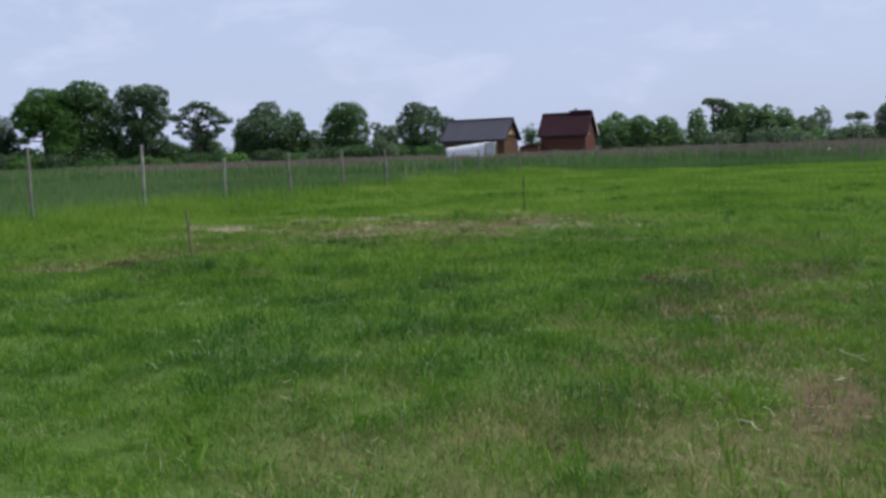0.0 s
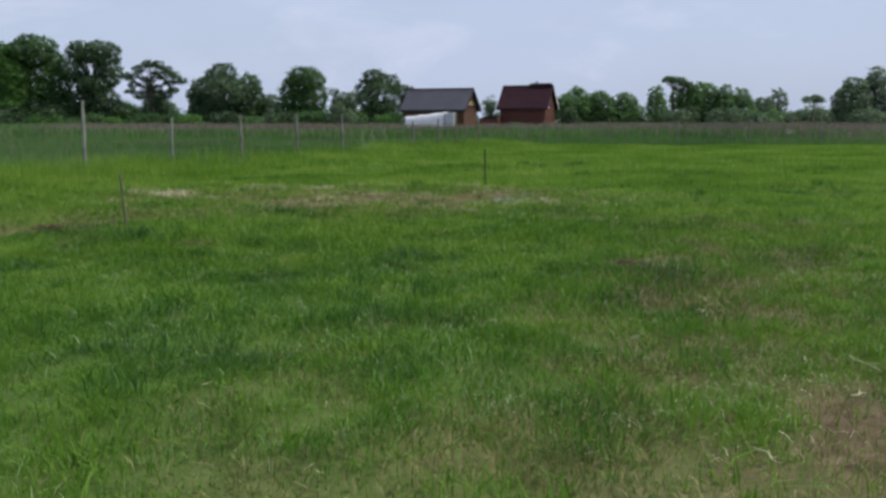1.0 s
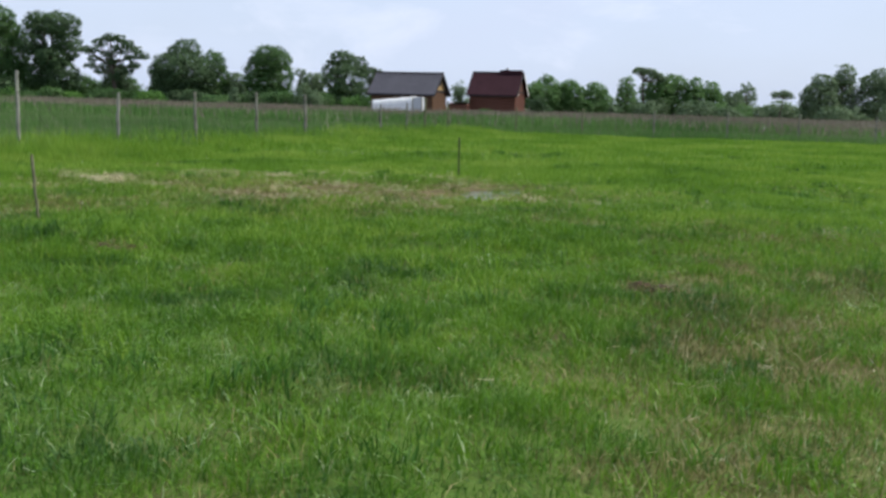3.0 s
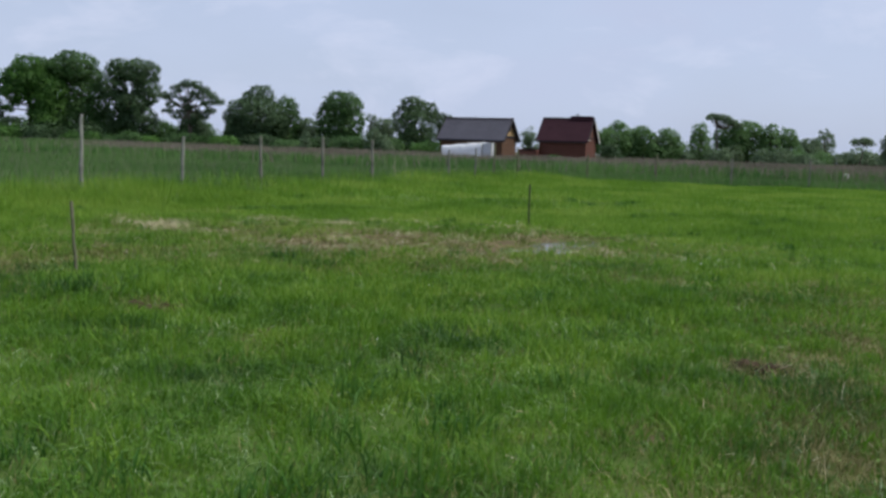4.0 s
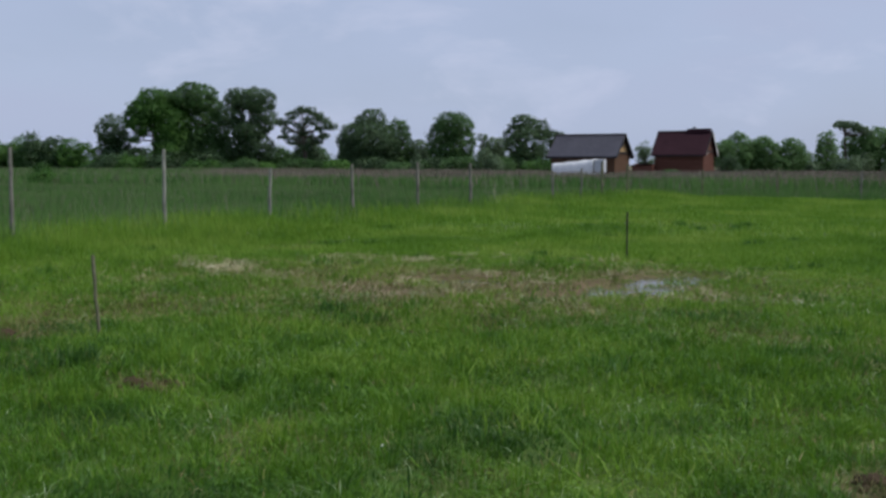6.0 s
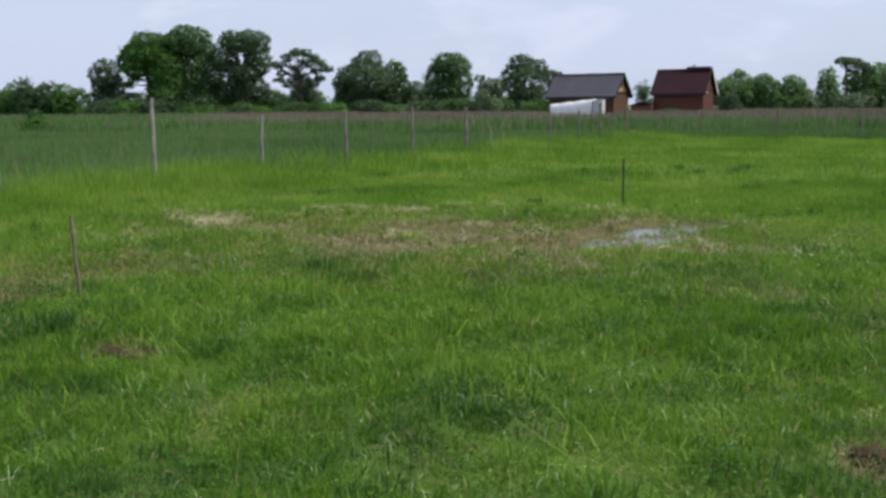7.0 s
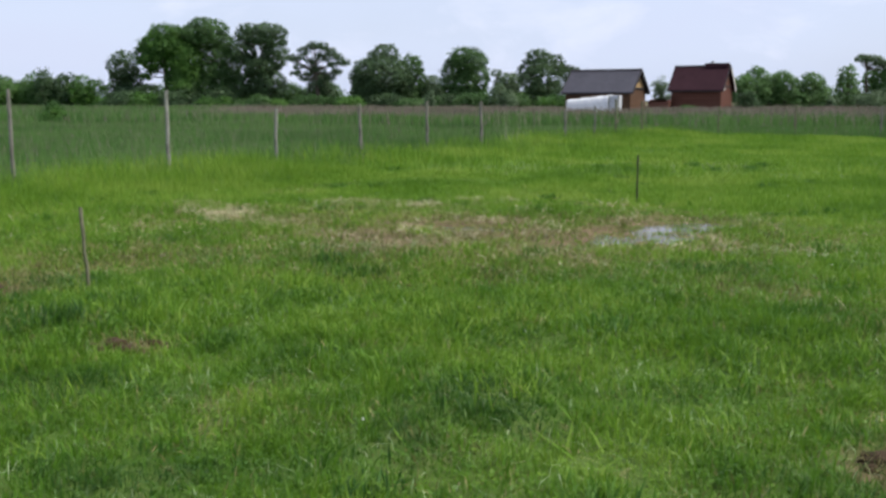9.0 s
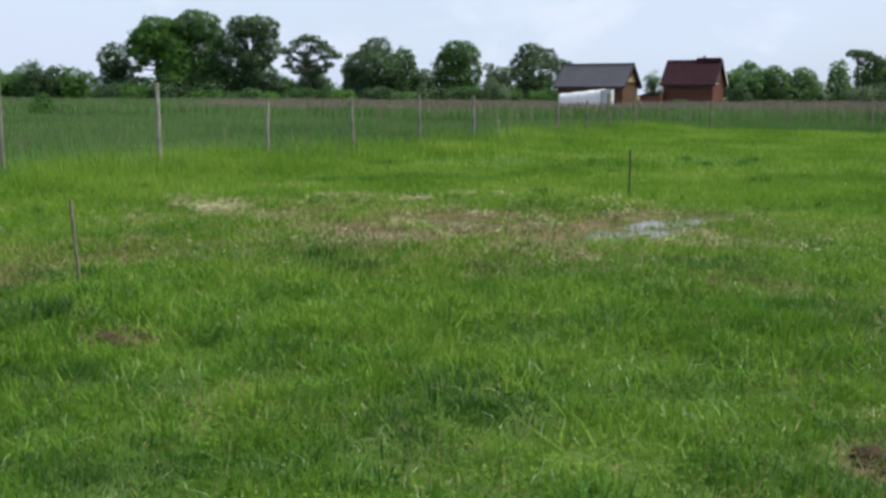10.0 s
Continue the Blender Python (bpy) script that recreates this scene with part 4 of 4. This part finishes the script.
def plant_bushes():
    rnd = random.Random(5)
    low = "low green bush at the foot of the trees"
    # the tall scrub at the open end of the row
    for x, h, w, m in ((-133, 5.4, 12, M_LEAF), (-125.5, 5.2, 12, M_LEAF), (-118.5, 5.6, 12, M_LEAF), (-112.3, 5.6, 12, M_LEAF), (-106.5, 5.4, 11, M_LEAF), (-101.8, 4.6, 10, M_LEAF_BRIGHT), (-136, 6.6, 11, M_LEAF_BRIGHT), (-129, 6.0, 11, M_LEAF_BRIGHT), (-122, 6.6, 10, M_LEAF_BRIGHT), (-115.5, 6.4, 10.5, M_LEAF_BRIGHT), (-109.6, 6.4, 9.5, M_LEAF_BRIGHT), (-104.0, 7.3, 6, M_LEAF_DARK),
                       (-100.8, 6.5, 6.4, M_LEAF_DARK), (-97.6, 6.0, 7, M_LEAF_BRIGHT), (-94.0, 5.4, 7, M_LEAF_BRIGHT), (-90.0, 4.6, 8, M_LEAF_DARK), (-85.5, 4.4, 8, M_LEAF_DARK), (-79, 4.2, 8, M_LEAF_DARK), (-72, 4.0, 8, M_LEAF_DARK)):
        bush((x, 150 + rnd.uniform(-3, 1)), h, w, m, "tall leafy scrub beyond the meadow", int(-x * 10), 0.19, 0.85, 20)
    for x in np.arange(-90, -12, 3.1):
        bush((x + rnd.uniform(-0.8, 0.8), 141 + rnd.uniform(-4, 3)), rnd.uniform(2.0, 3.3), rnd.uniform(4.6, 6.4), rnd.choice((M_LEAF, M_LEAF_BRIGHT, M_LEAF_DARK, M_LEAF)), low, int(900 - x * 7), 0.15, 0.65, 20)
    for x in np.arange(-94, -10, 4.2):
        bush((x + rnd.uniform(-1.4, 1.4), 158 + rnd.uniform(-3, 5)), rnd.uniform(3.4, 5.0), rnd.uniform(6.5, 9), rnd.choice((M_LEAF_DARK, M_LEAF_DARK, M_LEAF)), "dark undergrowth behind the trees", int(2600 - x * 9), 0.26, 1.0, 16)
    bush((-33.6, 136), 3.4, 2.2, M_LEAF_PALE_HAZE, "upright pale green bush before the trees", 61)
    bush((-23.0, 134), 4.0, 4.4, M_LEAF_PALE_HAZE, "rounded greyish green bush before the trees", 62)
    bush((-42.0, 63.5), 1.75, 2.6, M_LEAF_BRIGHT, "small bright bush standing in the meadow", 63, 0.08, 0.32, 26)
    bush((8.9, 131), 3.0, 3.6, M_LEAF_DARK, "dark bush beside the red-roofed house", 64)
    bush((1.7, 123), 1.2, 2.8, M_LEAF, "low bush before the red-roofed house", 65, 0.11, 0.45)
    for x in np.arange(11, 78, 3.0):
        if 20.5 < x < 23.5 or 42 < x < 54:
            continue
        bush((x + rnd.uniform(-1, 1), 150 + rnd.uniform(-3, 8)), rnd.uniform(2.6, 4.2), rnd.uniform(5.0, 7.0), rnd.choice((M_LEAF_HAZE, M_LEAF_PALE_HAZE, M_LEAF_PALE_HAZE)), low, int(1500 + x * 7), 0.18, 0.75, 18)
    # far scrub gets its haze from the leaf colours alone
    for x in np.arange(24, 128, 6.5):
        bush((x + rnd.uniform(-2, 2), 232 + rnd.uniform(-8, 8)), rnd.uniform(3.4, 4.6), rnd.uniform(9, 12), rnd.choice((M_LEAF_PALE_HAZE, M_LEAF_HAZE, M_LEAF_PALE_HAZE)), "distant scrub at the far edge of the fields", int(4100 + x * 7), 0.36, 1.5, 16)


plant_trees()
plant_bushes()


# ---------------------------------------------------------------- houses
def gable_house(label, at, turn, half, deep, eave, ridge, over, wall_mat, gable_mat, roof_mat, logs, words):
    """A timber house under a steep gable roof; its ridge runs along x."""
    ob = thing("house", label, "house", at, turn=turn)
    wall = part("wall", slab(bmesh.new(), [(-deep, 0), (deep, 0), (deep, eave), (-deep, eave)], -half, half), wall_mat, ob, words[0])
    for i in range(int(eave / logs)):
        z = logs * (i + 0.5)
        for s in (-1, 1):
            part("log", tube(bmesh.new(), [(-half - 0.12, s * deep, z), (half + 0.12, s * deep, z)], [logs * 0.48] * 2, 7), wall_mat, wall)
            part("log", tube(bmesh.new(), [(s * half, -deep - 0.1, z), (s * half, deep + 0.1, z)], [logs * 0.46] * 2, 7), wall_mat, wall)
    slope = (ridge - eave) / deep
    for s in (-1, 1):
        gable = part("gable", slab(bmesh.new(), [(-deep, eave), (deep, eave), (0, ridge - 0.05)], s * half - 0.06, s * half + 0.06), gable_mat, ob, words[1])
        z = eave + 0.1
        while z < ridge - 0.4:
            wide = (ridge - z - 0.2) / slope
            part("board", add_box(bmesh.new(), s * half + s * 0.06 - 0.02, s * half + s * 0.06 + 0.02, -wide, wide, z, z + 0.16), gable_mat, gable)
            z += 0.21
        part("gable_beam", add_box(bmesh.new(), s * half + s * 0.1 - 0.05, s * half + s * 0.1 + 0.05, -deep + 0.05, deep - 0.05, eave - 0.02, eave + 0.14), M_EDGE, ob, "dark beam across the gable")
        part("loft_opening", add_box(bmesh.new(), s * half + s * 0.085 - 0.02, s * half + s * 0.085 + 0.02, -0.3, 0.3, ridge - 1.15, ridge - 0.6), M_EDGE, ob, "dark loft opening")
    drop = over * slope
    for s in (-1, 1):
        prof = [(0, ridge + 0.02), (s * (deep + over), eave - drop), (s * (deep + over), eave - drop + 0.1), (0, ridge + 0.14)]
        roof = part("roof", slab(bmesh.new(), prof, -half - 0.42, half + 0.42), roof_mat, ob, words[2])
        for i in range(16):
            x = -half - 0.35 + i * (2 * half + 0.7) / 15
            rib = [(s * 0.05, ridge + 0.115), (s * (deep + over - 0.03), eave - drop + 0.09), (s * (deep + over - 0.03), eave - drop + 0.115), (s * 0.05, ridge + 0.15)]
            part("seam", slab(bmesh.new(), rib, x - 0.015, x + 0.015), roof_mat, roof)
        for e in (-1, 1):
            x = e * (half + 0.45)
            prof = [(0, ridge - 0.1), (s * (deep + over), eave - drop - 0.12), (s * (deep + over), eave - drop + 0.13), (0, ridge + 0.17)]
            part("barge_board", slab(bmesh.new(), prof, x - 0.03, x + 0.03), M_EDGE, ob, "dark barge board")
        part("eave_board", add_box(bmesh.new(), -half - 0.4, half + 0.4, s * (deep + over) - 0.02, s * (deep + over) + 0.02, eave - drop - 0.12, eave - drop + 0.0), M_EDGE, ob, "dark eave board")
    part("ridge_cap", slab(bmesh.new(), [(-0.18, ridge + 0.06), (0.18, ridge + 0.06), (0, ridge + 0.22)], -half - 0.48, half + 0.48), M_EDGE, ob, "dark ridge cap")
    return ob


def low_shed():
    ob = thing("shed", "low red-brown lean-to shed beside the cottage", "shed", (-1.75, 128.2, 0), turn=-12)
    part("wall", slab(bmesh.new(), [(-0.9, 0), (0.9, 0), (0.9, 1.9), (-0.9, 1.6)], -1.3, 1.3), M_REDWOOD, ob, "red-brown boards")
    bm = bmesh.new()
    vs = [bm.verts.new(p) for p in ((-1.5, -1.1, 1.55), (1.35, -1.1, 2.1), (1.35, 1.1, 2.2), (-1.5, 1.1, 1.65))]
    f = bm.faces.new(vs)
    ext = bmesh.ops.extrude_face_region(bm, geom=[f])
    bmesh.ops.translate(bm, verts=[v for v in ext["geom"] if isinstance(v, bmesh.types.BMVert)], vec=(0, 0, 0.1))
    part("roof", bm, M_EDGE, ob, "dark sloping roof")
    return ob


def white_shelter():
    """A low frame under white film that slopes along its length."""
    ob = thing("shelter", "low shelter covered with white film beside the house", "shelter", (-7.35, 98.2, 0), turn=-6)
    bm = bmesh.new()
    n, rnd = 18, random.Random(3)
    rows = []
    for i in range(n + 1):
        s = i / n
        x, top = -2.5 + 4.1 * s, 1.8 + 0.45 * s - 0.05 * math.sin(s * 3.1416 * 3) ** 2
        o = [rnd.uniform(-0.05, 0.05) for _ in range(4)]
        rows.append([bm.verts.new((x, y, z)) for y, z in ((-1.0 + o[0], 0), (-0.98 + o[1], top * 0.35), (-0.98 + o[2], top * 0.68), (-0.95 + o[3], top - 0.07), (-0.86, top), (0.86, top + 0.06), (0.95, top), (1.0, 0))])
    for a, b in zip(rows, rows[1:]):
        for j in range(7):
            bm.faces.new((a[j], b[j], b[j + 1], a[j + 1]))
    bm.faces.new(rows[0])
    bm.faces.new(rows[-1][::-1])
    part("cover", bm, M_WHITE, ob, "white plastic film", True)
    part("end_panel", add_box(bmesh.new(), 1.62, 2.5, -0.98, 0.95, 0, 2.22, 0.03), M_FILM_GREY, ob, "greyish end panel")
    for x in (-2.52, 1.6, 2.53):
        part("upright", tube(bmesh.new(), [(x, -1.05, -0.1), (x, -1.05, 1.84 + (x + 2.5) * 0.09)], [0.04, 0.035], 6), M_STAKE, ob, "dark wooden upright")
    return ob


gable_house("small timber house with a grey gable roof", (-6.7, 103.6, 0), -19, 3.38, 1.9, 2.87, 4.66, 0.42, M_LOG, M_GABLE, M_ROOF_GREY, 0.21,
            ("orange-brown log wall", "pale yellow boarded gable", "dark grey sheet roof slope"))
cottage = gable_house("timber cottage with a steep dark red gable roof", (3.25, 129.6, 0), -19, 3.05, 2.2, 3.38, 5.88, 0.4, M_REDWOOD, M_GABLE_RED, M_ROOF_RED, 0.2,
                      ("red-brown log wall", "reddish boarded gable", "dark red sheet roof slope"))
part("ridge_vent", slab(bmesh.new(), [(-0.36, 5.84), (0.36, 5.84), (0.24, 6.3), (-0.24, 6.3)], 0.35, 3.3), M_ROOF_RED, cottage, "raised red ridge piece")
part("chimney", add_box(bmesh.new(), 0.9, 1.3, 0.25, 0.65, 5.0, 6.6, 0.03), M_FILM_GREY, cottage, "short pale chimney")
part("back_barge", slab(bmesh.new(), [(0.3, 5.5), (2.62, 2.72), (2.62, 3.05), (0.3, 5.8)], 3.54, 3.6), M_TRIM, cottage, "pale board along the gable's far edge")
part("gable_sill", add_box(bmesh.new(), 3.12, 3.24, -2.2, -0.9, 3.06, 3.2), M_TRIM, cottage, "pale board under the gable")
low_shed()
white_shelter()


# ---------------------------------------------------------------- posts, stakes and small things
def ground_z(x, y):
    return float(height_at(np.array([x]), np.array([y]))[0])


def fence_post(x, y, top, thick, mat, seed, label):
    rnd = random.Random(seed)
    bm = bmesh.new()
    lx, ly = rnd.uniform(-0.05, 0.05), rnd.uniform(-0.05, 0.05)
    steps = 9
    pts = [(lx * i / steps + rnd.uniform(-0.008, 0.008), ly * i / steps + rnd.uniform(-0.008, 0.008), -0.3 + (top + 0.3) * i / steps) for i in range(steps + 1)]
    tube(bm, pts, [thick / 2 * (1.08 - 0.18 * i / steps) for i in range(steps + 1)], 8, rnd, 0.12)
    ob = part("fence_post", bm, mat)
    ob.location = (x, y, ground_z(x, y))
    return tagged(ob, label, "fence post", "posts round the field")


def build_fence():
    pale = "pale weathered wooden fence post in long grass"
    grey = "grey weathered wooden fence post in long grass"
    for i, (x, y, top, thick, mat) in enumerate((
            (-11.73, 20.55, 1.98, 0.08, M_POST_DARK), (-10.5, 24.19, 1.97, 0.09, M_POST), (-9.45, 27.7, 1.55, 0.09, M_POST), (-8.3, 31.2, 1.62, 0.1, M_POST_DARK),
            (-7.1, 34.3, 1.66, 0.1, M_POST_DARK), (-5.99, 37.45, 1.68, 0.11, M_POST_DARK), (-3.82, 43.84, 1.4, 0.09, M_POST_DARK), (-2.87, 46.63, 1.5, 0.09, M_POST_DARK),
            (-2.1, 48.9, 1.75, 0.11, M_STAKE), (-1.05, 52.3, 1.7, 0.1, M_STAKE), (2.6, 54.8, 1.45, 0.09, M_STAKE), (6.25, 55.0, 1.55, 0.1, M_STAKE),
            (9.75, 52.6, 1.5, 0.1, M_POST_DARK), (13.55, 52.4, 1.5, 0.1, M_POST_DARK), (17.3, 52.5, 1.5, 0.1, M_POST_DARK), (21.4, 52.8, 1.5, 0.1, M_POST_DARK))):
        fence_post(x, y, top, thick, mat, 300 + i, pale if mat is M_POST else grey)


def stake(x, y, tip, top, thick, mat, label, seed):
    rnd = random.Random(seed)
    bm = bmesh.new()
    steps = 7
    pts = [(tip[0] * i / steps + rnd.uniform(-0.006, 0.006), tip[1] * i / steps + rnd.uniform(-0.006, 0.006), -0.2 + (top + 0.2) * i / steps) for i in range(steps + 1)]
    tube(bm, pts, [thick / 2 * rnd.uniform(0.88, 1.1) for _ in pts], 7, rnd, 0.12)
    ob = part("stake", bm, mat)
    ob.location = (x, y, ground_z(x, y))
    return tagged(ob, label, "stake", "thin stakes in the grass")


def clod(x, y, w, h, seed):
    bm = bmesh.new()
    bmesh.ops.create_icosphere(bm, subdivisions=3, radius=1.0)
    for v in bm.verts:
        k = 1 + 0.35 * noise.noise(v.co * 2.1 + Vector((seed, 0, 0))) + 0.15 * noise.noise(v.co * 6 + Vector((seed, 3, 0)))
        v.co = Vector((v.co.x * k * w, v.co.y * k * w * 0.7, v.co.z * k * h))
    ob = part("soil_clod", bm, M_SOIL, smooth=True)
    ob.location = (x, y, ground_z(x, y) + h * 0.3)
    return tagged(ob, "dug-up lump of brown soil on bare earth", "soil clod", "lumps of soil")


def sack(x, y, wide, high, seed):
    """A filled bag with a flat slumped top."""
    rnd = random.Random(seed)
    bm = bmesh.new()
    rows = ((0, 0.9), (0.25, 1.06), (0.6, 1.04), (0.85, 0.95), (0.95, 0.75), (1.0, 0.4))
    tube(bm, [(0.03 * math.sin(9 * t), 0.02 * t, high * t) for t, _ in rows], [wide / 2 * k for _, k in rows], 14, rnd, 0.07)
    ob = part("sack", bm, M_WHITE, smooth=True)
    ob.location = (x, y, ground_z(x, y) - 0.01)
    return tagged(ob, "large white filled sack standing in meadow grass", "sack", "white sacks in the meadow")


build_fence()


def grow_at_posts():
    """Long grass left standing round the foot of every post."""
    feet = [o.location for o in scene.objects if o.name.split(".")[0] == "fence_post"]
    px = np.repeat([p.x for p in feet], 240) + RNG.normal(0, 0.4, 240 * len(feet))
    py = np.repeat([p.y for p in feet], 240) + RNG.normal(-0.25, 0.35, 240 * len(feet))
    blades("long_grass", px, py, RNG.uniform(0.25, 0.68, len(px)), RNG.uniform(0.012, 0.028, len(px)), M_MEADOW,
           "long grass left standing round the fence posts", "grass", 0.3, False)


grow_at_posts()


def dry_weed(x, y, tall, seed):
    """Last year's pale stalks, branching into thin sprays."""
    rnd = random.Random(seed)
    ob = thing("dry_weed", "tall pale dead weed stalks beside the fence line", "weed", (x, y, ground_z(x, y)))
    for i in range(6):
        h, lx, ly = tall * rnd.uniform(0.6, 1.0), rnd.uniform(-0.45, 0.45), rnd.uniform(-0.25, 0.25)
        bm = bmesh.new()
        foot = Vector((rnd.uniform(-0.25, 0.25), rnd.uniform(-0.15, 0.15), -0.05))
        tip = Vector((foot.x + lx, foot.y + ly, h))
        mid = foot.lerp(tip, 0.55) + Vector((-lx * 0.12, 0, 0.04))
        tube(bm, [foot, mid, tip], [0.008, 0.006, 0.003], 4)
        for k in range(5):
            s = rnd.uniform(0.5, 0.98)
            q = foot.lerp(tip, s)
            tube(bm, [q, q + Vector((rnd.uniform(-0.16, 0.16), rnd.uniform(-0.1, 0.1), rnd.uniform(0.05, 0.16)))], [0.003, 0.005], 4)
        part("stalk", bm, M_STAKE_PALE, ob)
    return ob


dry_weed(-5.35, 39.3, 1.42, 5)
stake(-4.63, 12.47, (-0.1, 0.06), 0.78, 0.036, M_STAKE, "thin leaning grey stick stuck in the grass", 1)
stake(0.0, 22.0, (-0.005, 0.0), 0.85, 0.036, M_STAKE_DARK, "thin upright dark stick stuck in the grass", 2)
for i, (x, y, w, h) in enumerate(((-5.5, 12.15, 0.16, 0.1), (-5.8, 12.35, 0.12, 0.07), (-3.18, 10.62, 0.09, 0.05), (-3.03, 10.55, 0.1, 0.04), (-3.3, 10.52, 0.07, 0.04), (-2.8, 10.72, 0.05, 0.03), (1.7, 9.55, 0.105, 0.05), (1.9, 9.52, 0.1, 0.045), (1.8, 9.42, 0.075, 0.038), (2.0, 9.58, 0.045, 0.028), (1.63, 9.44, 0.045, 0.03), (1.82, 9.6, 0.05, 0.03), (1.74, 9.38, 0.035, 0.02),
                                  (-3.1, 17.2, 0.05, 0.02), (-2.95, 10.75, 0.05, 0.03))):
    clod(x, y, w, h, i)


def dry_stick(x, y, turn, length, thick, seed):
    rnd = random.Random(seed)
    bm = bmesh.new()
    pts = [(length * (k / 5 - 0.5), rnd.uniform(-0.012, 0.012), rnd.uniform(-0.006, 0.012)) for k in range(6)]
    tube(bm, pts, [thick / 2 * f for f in (1.0, 0.95, 0.9, 0.8, 0.65, 0.4)], 6, rnd, 0.12)
    fork = Vector(pts[3])
    tube(bm, [fork, fork + Vector((length * 0.14, length * 0.12, 0.02))], [thick * 0.3, thick * 0.12], 5)
    ob = part("dry_stick", bm, M_STALK)
    ob.matrix_basis = pose(x, y, ground_z(x, y) + 0.05, 0, 4, turn)
    return tagged(ob, "pale dry stick lying on trampled grass", "stick", "dry sticks on the ground")


for i, (x, y, turn, length, thick) in enumerate(((2.62, 5.55, -72, 0.3, 0.012), (1.63, 3.92, -60, 0.17, 0.011), (2.35, 4.9, 30, 0.14, 0.008))):
    dry_stick(x, y, turn, length, thick, 70 + i)
sack(20.6, 70.0, 0.5, 0.68, 1)
sack(9.5, 110.0, 0.34, 0.9, 2)
